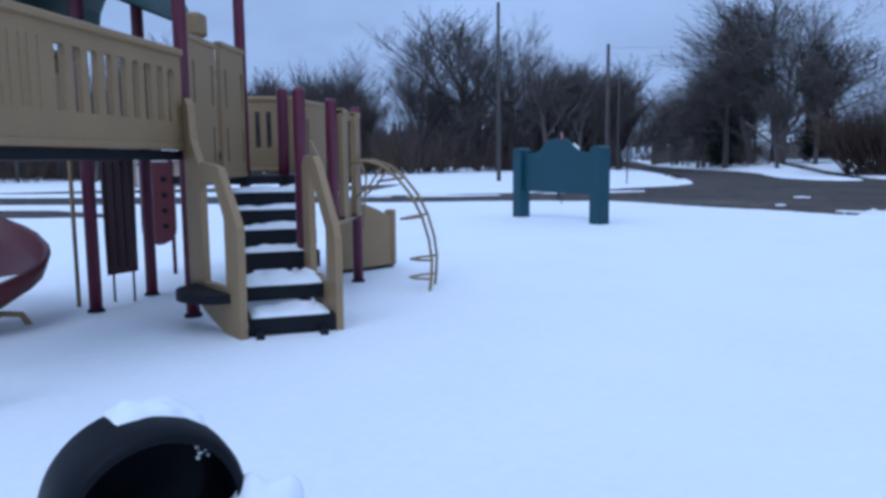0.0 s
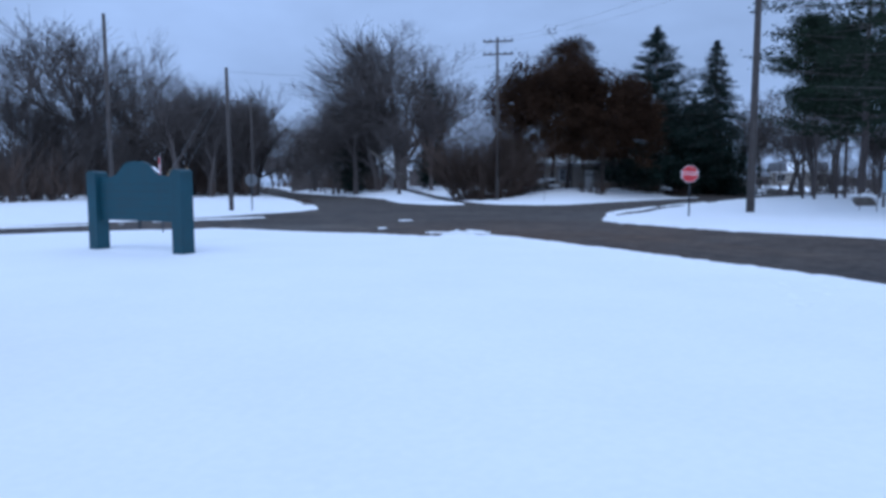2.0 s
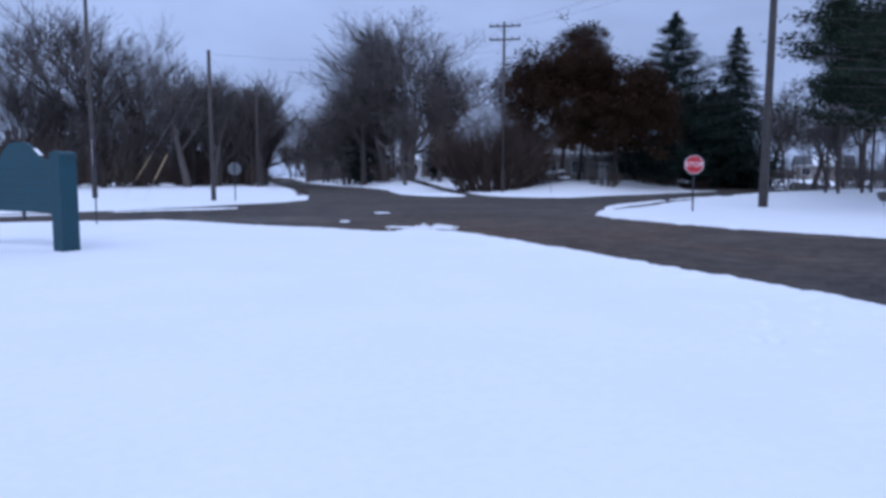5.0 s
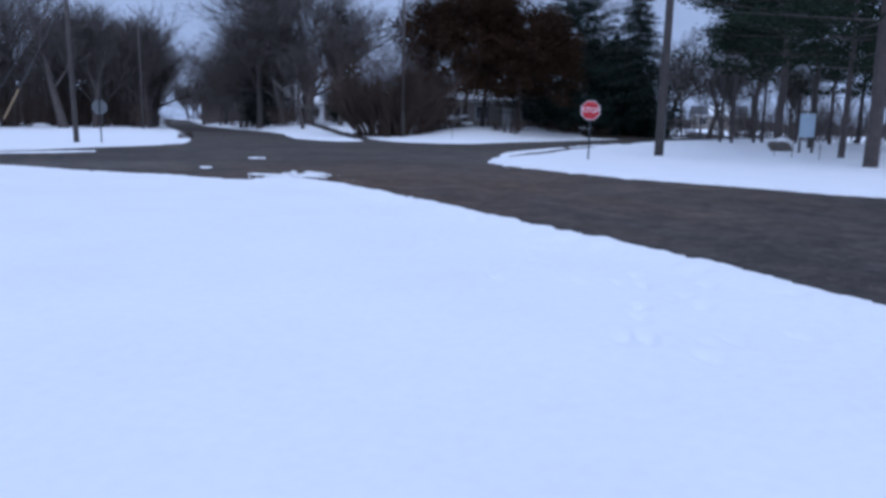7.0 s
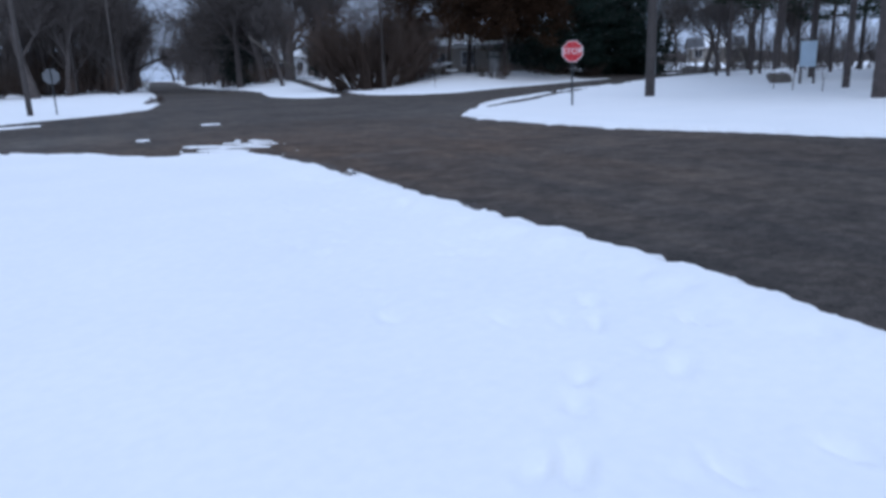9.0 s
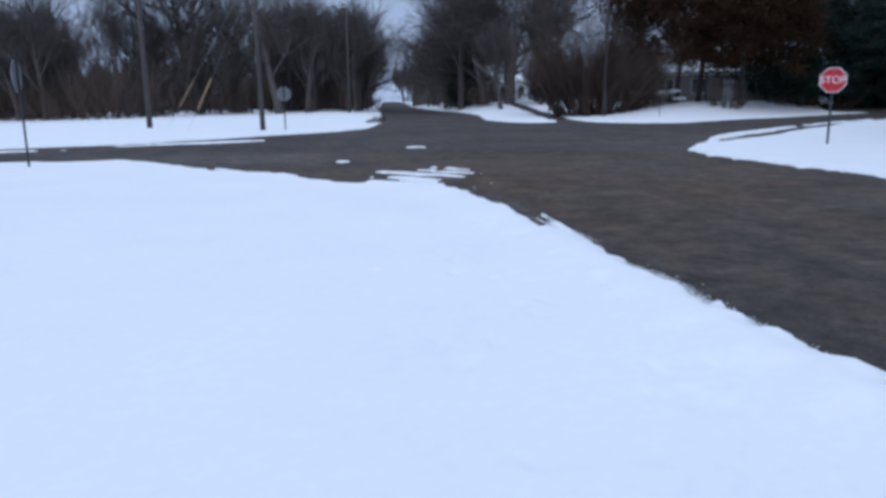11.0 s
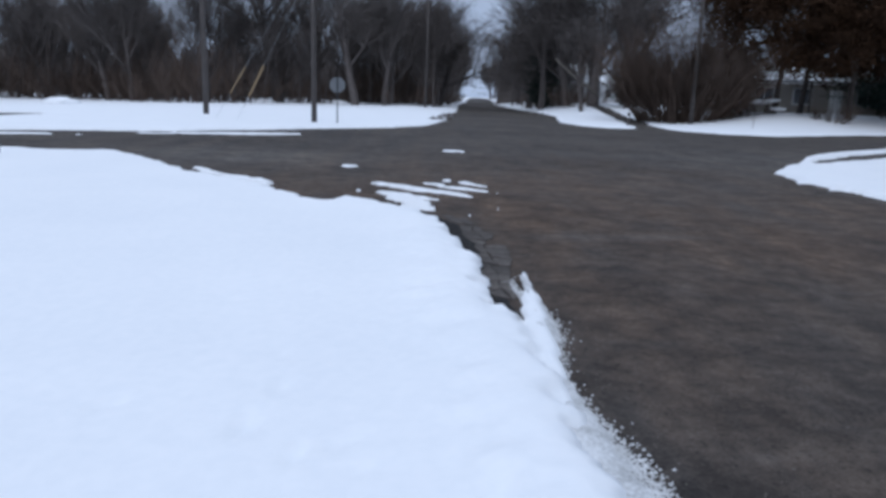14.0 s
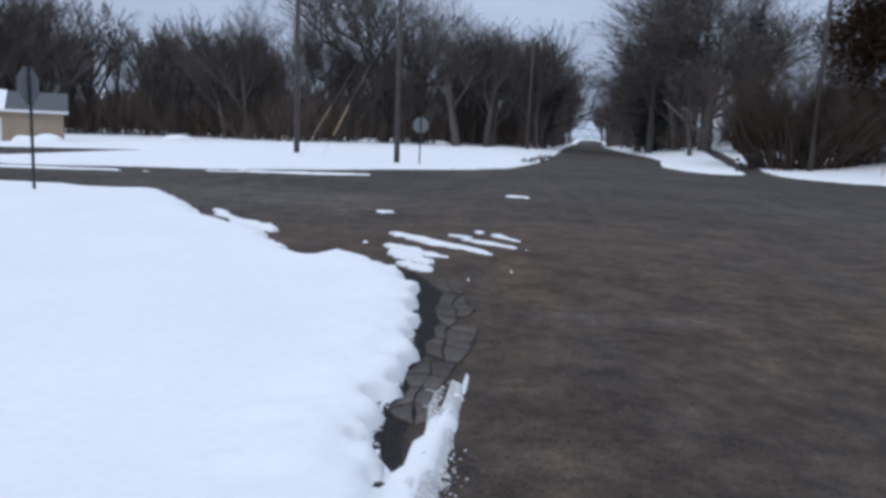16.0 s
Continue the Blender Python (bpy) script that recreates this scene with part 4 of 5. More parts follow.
# drifted snow under and against the tyre
bm = bmesh.new()
for c_, r_ in (((0.02, 0.05, 0.0), (0.55, 0.45, 0.24)), ((0.27, 0.14, 0.22), (0.17, 0.17, 0.30))):
    b_ = bmesh.ops.create_icosphere(bm, subdivisions=4, radius=1)
    for v in b_["verts"]:
        v.co = Vector((v.co.x * r_[0], v.co.y * r_[1], v.co.z * r_[2])) * (1 + 0.25 * noise.noise(v.co * 1.8)) + Vector(c_)
drift = part("snow_drift", bm, SNOW, None, "", True)
drift.location = (TYRE[0], TYRE[1], 0.0)
tagged(drift, "small drift of snow heaped round the tyre", "snow drift")

# ---------------------------------------------------------------- park sign seen from behind
SG0, SG1 = Vector((1.31, 17.26, 0)), Vector((2.97, 15.18, 0))
sd = (SG1 - SG0).normalized()
sign = thing("park_sign", (SG0 + SG1) / 2, "teal painted wooden park sign with a scrolled top on two posts", "sign", rz=math.degrees(math.atan2(sd.y, sd.x)))
SL = (SG1 - SG0).length / 2
for q in (-SL, SL):
    bm = bmesh.new()
    box(bm, (q, 0, 0.74), (0.30, 0.30, 1.74), None, 0.012)
    p = part("sign_post", bm, TEAL, sign)
    bm = bmesh.new()
    slab(bm, [(q - 0.15, 1.6), (q + 0.15, 1.6), (q + 0.15, 1.64)] + [(q + 0.15 * math.cos(radians(a)), 1.64 + 0.07 * math.sin(radians(a))) for a in range(15, 180, 15)] + [(q - 0.15, 1.64)], -0.15, 0.15)
    part("post_cap", bm, TEAL, p)
top = [(-SL, 1.56)]
for i in range(33):
    f = i / 32
    x = SL - 0.15 - (2 * SL - 0.3) * f
    c = abs(2 * f - 1)
    z = 1.58 + 0.28 * (1 / (1 + math.exp((c - 0.42) * 14))) + 0.03 * math.cos(c * 3.1) * (c < 0.45)
    top.append((x, z))
outline = [(-SL + 0.1, 0.68), (SL - 0.1, 0.68)] + [(SL - 0.1, 1.57)] + top[1:] + [(-SL + 0.1, 1.57)]
bm = bmesh.new()
slab(bm, outline, -0.035, 0.035)
board = part("board", bm, TEAL, sign)
for i in range(5):
    part("plank_joint", box(bmesh.new(), (0, -0.036, 0.68 + 0.15 * (i + 1)), (2 * SL - 0.3, 0.006, 0.006), None), DARK_STEEL, board)
bm = bmesh.new()
box(bm, (0, 0.02, 0.62), (0.05, 0.05, 0.2), None, 0.01)
part("bracket", bm, DARK_STEEL, sign)
bm = bmesh.new()
box(bm, (0.60, 0, 1.71), (0.22, 0.07, 0.014), Matrix.Rotation(radians(32), 3, "Y"), 0.01)
part("snow_rim", bm, SNOW, sign, "thin snow on the scrolled edge")

# ---------------------------------------------------------------- road signs
SIGN_BACK = material("weathered_aluminium", (0.17, 0.18, 0.19), 0.7, metal=0.3, vary=0.15)


def octagon(r):
    return [(r * math.cos(radians(22.5 + 45 * k)), r * math.sin(radians(22.5 + 45 * k))) for k in range(8)]


def stop_sign(at, zc, rz, label):
    """Octagonal sign; its face looks along -y before the turn."""
    ob = thing("stop_sign", at, label, "stop sign", "stop signs", rz)
    part("sign_post", box(bmesh.new(), (0, 0.02, zc / 2 + 0.1), (0.06, 0.035, zc + 0.5), None, 0.008), DARK_STEEL, ob)
    bm = bmesh.new()
    slab(bm, [(x, z + zc) for x, z in octagon(0.362)], -0.006, 0.0)
    plate_ = part("plate", bm, SIGN_BACK, ob, "bare metal back")
    bm = bmesh.new()
    slab(bm, [(x, z + zc) for x, z in octagon(0.357)], -0.011, -0.0065)
    part("border", bm, SIGN_WHITE, plate_, "white border")
    bm = bmesh.new()
    slab(bm, [(x, z + zc) for x, z in octagon(0.334)], -0.015, -0.0115)
    part("face", bm, SIGN_RED, plate_, "red reflective face")
    cu = bpy.data.curves.new("lettering", "FONT")
    cu.body, cu.size, cu.align_x, cu.align_y, cu.extrude = "STOP", 0.265, "CENTER", "CENTER", 0.002
    tmp = bpy.data.objects.new("lettering_curve", cu)
    me_ = bpy.data.meshes.new_from_object(tmp)
    bpy.data.objects.remove(tmp)
    me_.materials.clear()
    me_.materials.append(SIGN_WHITE)
    t_ = new("lettering", me_)
    t_.parent = plate_
    t_.matrix_basis = pose(0, -0.018, zc, 90, 0, 0)
    for z in (zc - 0.22, zc + 0.22):
        part("bolt", tube(bmesh.new(), [(0, -0.02, z), (0, 0.045, z)], 0.012, 8), STEEL, ob)
    return ob


stop_sign((22.6, 24.4, 0.0), 1.78, -42 + 7, "red octagonal stop sign on a dark steel post in snow")
stop_sign((7.08, 42.1, 0.0), 1.72, 185, "octagonal stop sign seen from its bare metal back")
stop_sign((2.52, 22.9, 0.08), 1.85, -85, "octagonal stop sign on a tall post, seen from behind")

# ---------------------------------------------------------------- utility poles, guys and wires
def utility_pole(at, h, r=0.15, arms=(), arm_rz=0.0, lean=(0, 0), hardware=False, label="weathered wooden utility pole standing in snow"):
    x, y = at
    ob = thing("utility_pole", (x, y, terrain(x, y)), label, "utility pole", "utility poles")
    part("shaft", tube(bmesh.new(), [(0, 0, -0.2), (lean[0] * h * 0.5, lean[1] * h * 0.5, h * 0.5), (lean[0] * h, lean[1] * h, h)], [r, r * 0.85, r * 0.68], 14), POLE_WOOD, ob, smooth=True)
    for z in arms:
        arm = part("crossarm", box(bmesh.new(), (lean[0] * z, lean[1] * z - 0.12, z), (2.5, 0.1, 0.13), Matrix.Rotation(radians(arm_rz), 3, "Z"), 0.012), POLE_WOOD, ob)
        c, s = math.cos(radians(arm_rz)), math.sin(radians(arm_rz))
        for q in (-1.15, -0.6, 0.6, 1.15):
            part("insulator", tube(bmesh.new(), [(q * c + lean[0] * z, q * s - 0.12, z + 0.05), (q * c + lean[0] * z, q * s - 0.12, z + 0.13), (q * c + lean[0] * z, q * s - 0.12, z + 0.24)], [0.03, 0.055, 0.03], 8), DARK_STEEL, arm)
        for q in (-0.6, 0.6):
            part("arm_brace", tube(bmesh.new(), [(q * c + lean[0] * z, q * s - 0.12, z - 0.05), (lean[0] * z, -0.05, z - 0.6)], 0.02, 6), STEEL, arm)
    if hardware:
        for z, q in ((9.6, 0.3), (9.1, -0.28)):
            part("bracket", box(bmesh.new(), (q * 0.5, -0.05, z), (0.5, 0.06, 0.06), None, 0.01), DARK_STEEL, ob)
        part("cutout", tube(bmesh.new(), [(0.45, -0.05, 9.35), (0.5, -0.05, 9.95)], [0.05, 0.04], 8), STEEL, ob)
        part("conduit", tube(bmesh.new(), [(0.13, -0.12, 0), (0.12, -0.1, 4.0), (0.1, -0.1, 8.8)], 0.03, 8), STEEL, ob)
    return ob


utility_pole((-0.45, 48.4), 11.6, 0.15, lean=(-0.006, 0))
utility_pole((6.0, 42.5), 7.9, 0.13, lean=(-0.008, 0.0))
utility_pole((28.9, 56.6), 13.6, 0.14, (13.25, 12.2), -30, label="wooden utility pole with two crossarms")
utility_pole((28.0, 26.75), 11.6, 0.19, (11.15,), -35, (0.012, 0), True, "thick wooden utility pole with crossarm and cut-outs")
utility_pole((12.0, 88), 11.5, 0.14)
utility_pole((16.8, 138), 11, 0.14, (10.6,), 0)


def strand(name, a, b, sag, r, mat=WIRE, label="thin black overhead cable"):
    a, b = Vector(a), Vector(b)
    pts = [a.lerp(b, i / 12) - Vector((0, 0, sag * (1 - (2 * i / 12 - 1) ** 2))) for i in range(13)]
    w = part(name, tube(bmesh.new(), pts, r, 5), mat)
    return tagged(w, label, "cable", "overhead cables")


strand("overhead_cable", (5.95, 42.5, 7.7), (28.9, 56.6, 11.5), 0.6, 0.006)
strand("overhead_cable", (5.95, 42.5, 7.6), (12.0, 88, 11.2), 0.6, 0.006)
strand("overhead_cable", (12.0, 88, 11.2), (16.8, 138, 11.0), 0.8, 0.009)
for q in (-1.0, 1.0):
    strand("overhead_cable", (28.0 + q * 0.8, 26.75 - q * 0.6, 11.35), (28.9 + q, 56.6 - q * 0.5, 13.4), 0.5, 0.006)
    strand("overhead_cable", (28.0 + q * 0.8, 26.75 - q * 0.6, 11.35), (45 + q, -8, 12.0), 0.7, 0.006)
for (ax, ay), (tx, ty), hz, g0, g1 in (((2.5, 42.6), (5.95, 42.5), 6.8, 0.16, 0.36), ((1.5, 42.6), (5.95, 42.5), 7.4, 0.16, 0.32)):
    a, b = Vector((ax, ay, 0)), Vector((tx, ty, hz))
    guy = thing("guy_wire", (0, 0, 0), "steel guy wire with a tan plastic guard", "guy wire", "guy wires")
    part("strand", tube(bmesh.new(), [a, b], 0.005, 5), STEEL, guy)
    part("guard", tube(bmesh.new(), [a.lerp(b, g0), a.lerp(b, g1)], 0.036 if ax > 2 else 0.022, 8), YELLOW, guy)

# ---------------------------------------------------------------- trees
BARE = []
for s_, h_, sp_, ri_ in ((3, 20, 0.62, 0.2), (8, 17, 0.78, 0.12), (14, 15, 0.5, 0.3), (21, 18, 0.42, 0.3), (27, 17, 1.05, 0.16)):
    tk_, cr_ = bare_tree(s_, h_, sp_, levels=5, twig=0.02, thick=1.5, rise=ri_, fine=4, low=1 if sp_ > 1 else 2, wide=1.55 if sp_ > 0.6 else 1.2)
    BARE.append((mesh_of("trunk", *tk_, BARK_FAR), mesh_of("crown", *cr_, BARK_FAR)))
SPOTS = [(-5.6, 98.9, 0, 1.1, 0), (-1.6, 101.5, 3, 1.15, 250), (14.2, 106, 4, 0.9, 30), (16.4, 150, 4, 0.95, 200), (31.0, 150, 4, 0.95, 120), (20.6, 200, 4, 1.0, 10), (36.5, 200, 4, 1.0, 70), (-0.8, 99.5, 3, 1.0, 40), (4.4, 89.4, 1, 0.9, 10), (7.4, 92, 2, 0.98, 200), (-13.0, 103.5, 3, 0.95, 90), (-22.4, 106.9, 2, 0.9, 130),
         (28.6, 82.5, 4, 1.08, 75), (27.2, 88, 4, 1.0, 160), (28.6, 97, 4, 0.95, 300), (29.8, 114, 4, 0.95, 20), (34.5, 140, 1, 1.0, 70), (30.5, 90, 0, 1.12, 250), (33.5, 88.5, 3, 1.1, 10), (24.9, 90.5, 3, 1.0, 200), (31.5, 80.5, 2, 0.85, 140), (25.6, 74, 2, 0.6, 60),
         (60, 88, 3, 0.85, 12), (66, 82, 2, 0.9, 120), (72, 74, 1, 0.8, 220), (56, 95, 1, 0.85, 320), (78, 66, 3, 0.8, 45), (84, 52, 2, 0.85, 140),
         (64, 66, 2, 0.6, 12), (68, 60, 3, 0.55, 120), (71, 66, 1, 0.6, 220), (62, 72, 3, 0.6, 320), (75, 58, 2, 0.62, 45), (80, 62, 2, 0.65, 200), (88, 80, 1, 0.7, 20), (84, 84, 3, 0.7, 90), (92, 54, 0, 0.6, 10), (94, 60, 3, 0.65, 70)]
for x, y, k, s, rz in SPOTS:
    tree_thing("bare_tree", (x, y, terrain(x, y) - 0.1), BARE[k][0], "tall leafless tree with fine grey-brown twigs", "tree", "bare trees", rz, s, BARE[k][1])

# woods on the far side of the side road: nobody could count them
small_trees = [joined(bare_tree(s, h, sp, levels=4, twig=0.022, thick=1.1, rise=0.32, fine=3, low=1, wide=1.2)) for s, h, sp in ((31, 12, 0.5), (37, 13, 0.6), (43, 11, 0.7), (47, 12, 0.45), (53, 10, 0.65))]
small_shrubs = [joined(shrub(s, 3.2, 4.0, 8, 2, 0.03, 1)) for s in (61, 67, 71)]


def woods(name, label, templates, spots, mat):
    vs, fs, base_i = [], [], 0
    arrays = []
    for v, f in templates:
        arrays.append((np.array(v), np.array([q if len(q) == 4 else (*q, q[-1]) for q in f])))
    for x, y, k, s, a in spots:
        v, f = arrays[k % len(arrays)]
        c, sn = math.cos(a), math.sin(a)
        w = np.stack([v[:, 0] * c - v[:, 1] * sn, v[:, 0] * sn + v[:, 1] * c, v[:, 2]], 1) * s + np.array([x, y, terrain(x, y) - 0.1])
        vs.append(w)
        fs.append(f + base_i)
        base_i += len(w)
    v, f = np.concatenate(vs), np.concatenate(fs)
    me_ = bpy.data.meshes.new(name)
    me_.vertices.add(len(v))
    me_.vertices.foreach_set("co", v.ravel())
    me_.loops.add(f.size)
    me_.loops.foreach_set("vertex_index", f.ravel().astype(np.int32))
    me_.polygons.add(len(f))
    me_.polygons.foreach_set("loop_start", np.arange(0, f.size, 4, dtype=np.int32))
    me_.update(calc_edges=True)
    me_.materials.append(mat)
    return tagged(new(name, me_), label, "woods", kind="stuff")


rw = random.Random(5)
tree_spots, brush_spots = [], []
for i in range(78):
    x = -95 + 103 * rw.random()
    front = 101 + 0.06 * x + 6 * math.sin(x * 0.13)
    depth = 26 * rw.random() ** 1.6
    k = (1.12 if x < -22 else 0.95) + 0.35 * rw.random() + (0.3 if -62 < x < -38 and rw.random() < 0.5 else 0)
    tree_spots.append((x, front + depth, rw.randrange(5), k, rw.uniform(0, 6.28)))
for i in range(46):
    d = rw.random() ** 1.3
    y = 96 + 190 * d
    edge_w = 12.6 + (y - 54) * 0.076
    tree_spots.append((edge_w - 1.6 - 7 * rw.random() ** 1.5, y, rw.randrange(5), 0.9 + 0.4 * rw.random(), rw.uniform(0, 6.28)))
    edge_e = 21.5 + (y - 60) * 0.079
    tree_spots.append((edge_e + 1.8 + 10 * rw.random() ** 1.5, y + 12, rw.randrange(5), 0.9 + 0.4 * rw.random(), rw.uniform(0, 6.28)))
for i in range(34):
    tree_spots.append((-46 - 60 * rw.random(), 66 + 36 * rw.random() + 6 * rw.random(), rw.randrange(5), 0.9 + 0.4 * rw.random(), rw.uniform(0, 6.28)))
for i in range(270):
    x = -98 + 108 * rw.random()
    front = 99 + 0.06 * x + 6 * math.sin(x * 0.13)
    brush_spots.append((x, front + 16 * rw.random() ** 1.5, rw.randrange(3), 1.0 + 1.5 * rw.random() ** 1.5, rw.uniform(0, 6.28)))
for i in range(70):
    q_ = rw.random()
    brush_spots.append((-46 - 60 * q_, 92 - 36 * q_ + 10 * rw.random(), rw.randrange(3), 1.0 + 1.2 * rw.random(), rw.uniform(0, 6.28)))
for i in range(85):
    y = 92 + 200 * rw.random() ** 1.4
    edge_w = 12.6 + (y - 54) * 0.076
    brush_spots.append((edge_w - 1.5 - 8 * rw.random(), y, rw.randrange(3), 0.7 + 0.6 * rw.random(), rw.uniform(0, 6.28)))
    brush_spots.append((21.5 + (y + 6 - 60) * 0.079 + 2.2 + 10 * rw.random(), y + 6, rw.randrange(3), 0.7 + 0.6 * rw.random(), rw.uniform(0, 6.28)))
thicket_spots = []
for i in range(62):
    x = -96 + 106 * rw.random()
    thicket_spots.append((x, 108 + 0.06 * x + 6 * math.sin(x * 0.13) + 22 * rw.random(), rw.randrange(3), 2.3 + 1.5 * rw.random(), rw.uniform(0, 6.28)))
for i in range(26):
    y = 110 + 150 * rw.random()
    thicket_spots.append((12.6 + (y - 54) * 0.076 - 6 - 6 * rw.random(), y, rw.randrange(3), 1.6 + 1.0 * rw.random(), rw.uniform(0, 6.28)))
    thicket_spots.append((21.5 + (y - 60) * 0.079 + 6 + 14 * rw.random(), y, rw.randrange(3), 1.6 + 1.0 * rw.random(), rw.uniform(0, 6.28)))
for i in range(70):
    thicket_spots.append((70 + 28 * rw.random(), 22 + 62 * rw.random(), rw.randrange(3), 1.3 + 1.1 * rw.random(), rw.uniform(0, 6.28)))
for i in range(46):
    a = radians(-85 + 78 * rw.random()) if i % 3 else radians(12 + 100 * rw.random())
    r_ = 138 + 12 * rw.random()
    thicket_spots.append((10 + r_ * math.sin(a), 8 + r_ * math.cos(a), rw.randrange(3), (3.0 if a < 0 else 1.6) + 1.2 * rw.random(), rw.uniform(0, 6.28)))
woods("woodland", "dense leafless winter woods beyond the snowy verge", small_trees, tree_spots, BARK_FAR)
woods("undergrowth", "tangled brown winter brush along the wood edge", small_shrubs, brush_spots, BRUSH)
woods("thicket", "tall tangled grey-brown saplings filling the winter woods", small_shrubs, thicket_spots, BARK_FAR)

# far belt of woods that closes the horizon
vs, fs = [], []
ang = np.linspace(radians(-100), radians(125), 2600)
for i, a in enumerate(ang):
    r_ = 156 + 6 * math.sin(a * 9)
    x, y = 10 + r_ * math.sin(a), 8 + r_ * math.cos(a)
    tall = 9.5 if a < radians(3) else 5.0 if a < radians(35) else 2.4
    h_ = tall * (0.8 + 0.5 * noise.noise(Vector((i * 0.012, 1, 0))) + 0.35 * noise.noise(Vector((i * 0.09, 2, 0)))) + 0.34 * tall * rw.random() ** 2
    z_ = terrain(x, y)
    for d_, q in ((0, -0.5), (0.8, h_ * 0.55 + 0.5 * rw.random()), (2.4, h_)):
        vs.append((x + d_ * math.sin(a), y + d_ * math.cos(a), z_ + q))
for i in range(len(ang) - 1):
    if abs(ang[i] - radians(5.2)) < radians(1.5):
        continue
    for k in range(2):
        j = i * 3 + k
        fs.append((j, j + 3, j + 4, j + 1))
tagged(raw("backdrop", vs, fs, BARK_FAR), "distant belt of dull brown winter woods", "woods", kind="structure")

# brown multi-stemmed bushes
def bush(at, seed, h, w, stems, label, group="", rad=0.034):
    ob = thing("bush", (at[0], at[1], terrain(*at)), label, "bush", group)
    st_, tw_ = shrub(seed, h, w, stems, 3 if h > 5 else 2, rad, 1)
    for nm, m_ in (("stem_mass", st_), ("twig_mass", tw_)):
        c_ = tagged(new(nm, mesh_of(nm, *m_, BRUSH)), kind="stuff")
        c_.parent = ob
    return ob


bush((29.6, 60.6), 77, 6.8, 9.0, 300, "large leafless brown bush with many stems", rad=0.055)
for x, y, h, w, n_, sd_ in ((33.8, 63.2, 3.2, 4.5, 60, 3), (53, 64.3, 2.2, 4.5, 60, 4), (48.5, 63.8, 2.0, 4, 50, 5), (57, 66, 2.0, 4, 50, 6), (26.5, 84, 3, 4, 40, 7), (11.9, 51.2, 0.35, 0.9, 30, 8), (12.6, 56.0, 0.4, 1.0, 30, 9), (13.1, 61, 0.4, 1.0, 30, 10), (39.5, 58.5, 1.6, 3, 40, 11)):
    bush((x, y), 80 + sd_, h, w, n_, "leafless brown shrub in the snow", "shrubs", 0.028)


# shrubs weighed down by snow in front of the house
for x, y, sd_, h in ((33.2, 60.6, 21, 1.5), (35.6, 61.2, 22, 1.3), (61.0, 68.5, 23, 1.4)):
    b_ = bush((x, y), 200 + sd_, h, 2.8, 46, "brown shrub bowed under clumps of snow", "snowy shrubs", 0.026)
    rs = random.Random(sd_)
    for _ in range(7):
        bm = bmesh.new()
        bmesh.ops.create_icosphere(bm, subdivisions=2, radius=1)
        c_, k_ = Vector((rs.uniform(-1.2, 1.2), rs.uniform(-0.7, 0.7), h * rs.uniform(0.35, 0.85))), rs.uniform(0.16, 0.38)
        for v in bm.verts:
            v.co = Vector((v.co.x * k_ * 1.6, v.co.y * k_, v.co.z * k_ * 0.4)) * (1 + 0.35 * noise.noise(v.co * 1.7 + c_)) + c_
        part("snow_clump", bm, SNOW, b_, "clump of snow", True)


# russet oak that has kept its leaves
def leafy(seed, h, radius, first, mat, clumps=260):
    r = random.Random(seed)
    tv, tf = joined(bare_tree(seed, h * 0.9, 0.7, levels=3, twig=0.03, trunk_r=0.28))
    cv, cf = [], []
    lobes = []
    for _ in range(24):
        a, z = r.uniform(0, 6.28), r.uniform(0, 1)
        rr = radius * (0.75 if z > 0.75 else 1.0) * (0.45 + 0.3 * r.random())
        lobes.append((Vector((math.cos(a) * rr, math.sin(a) * rr, first + 1.2 + (h - first - 2.6) * z)), r.uniform(1.3, 2.7)))
    lobes.append((Vector((0, 0, h - 2)), 2.2))
    for c, s in lobes:
        for _ in range(clumps // 24):
            d = Vector((r.gauss(0, 1), r.gauss(0, 1), r.gauss(0, 0.8)))
            d = d.normalized() * s * r.uniform(0.55, 1.08)
            tuft(cv, cf, r, c + d, r.uniform(0.6, 1.0), 20, 0.7)
    return mesh_of("trunk", tv, tf, BARK), mesh_of("crown", cv, cf, mat)


t0, c0 = leafy(91, 12.0, 6.0, 2.4, LEAF_BROWN, 1300)
tree_thing("oak_tree", (37.0, 61.8, terrain(37, 61.8)), t0, "broad russet tree that has kept its dead leaves", "tree", rz=20, crown=c0)
t0, c0 = leafy(95, 11.8, 5.4, 2.2, LEAF_BROWN, 1200)
tree_thing("oak_tree", (42.2, 61.0, terrain(42, 61)), t0, "broad russet tree that has kept its dead leaves", "tree", rz=80, crown=c0)
t0, c0 = leafy(101, 15.8, 1.9, 8, LEAF_BROWN, 300)
tree_thing("oak_tree", (41.3, 66.2, terrain(42, 66)), t0, "slim wispy russet tree rising behind a broad one", "tree", crown=c0)
t0, c0 = conifer(103, 15.2, 7.8, 0.9, "broad", 42, 1.6)
tree_thing("pine_tree", (52.3, 66.4, terrain(52.3, 66.4)), t0, "dense dark evergreen with a broad conical crown", "tree", scale=1.13, crown=c0)
t0, c0 = conifer(104, 9.0, 4.4, 0.8, "broad", 24, 1.3)
tree_thing("pine_tree", (57, 65.9, terrain(57, 66)), t0, "dense dark evergreen beside a taller one", "tree", scale=1.13, crown=c0)
t0, c0 = conifer(107, 14.9, 4.6, 0.8, "spruce", 38, 1.3)
tree_thing("spruce_tree", (60.2, 66.4, terrain(60, 66)), t0, "dark pointed spruce tree", "tree", scale=1.14, crown=c0)
t0, c0 = conifer(109, 12.2, 2.2, 1.0, "oval", 24, 0.9)
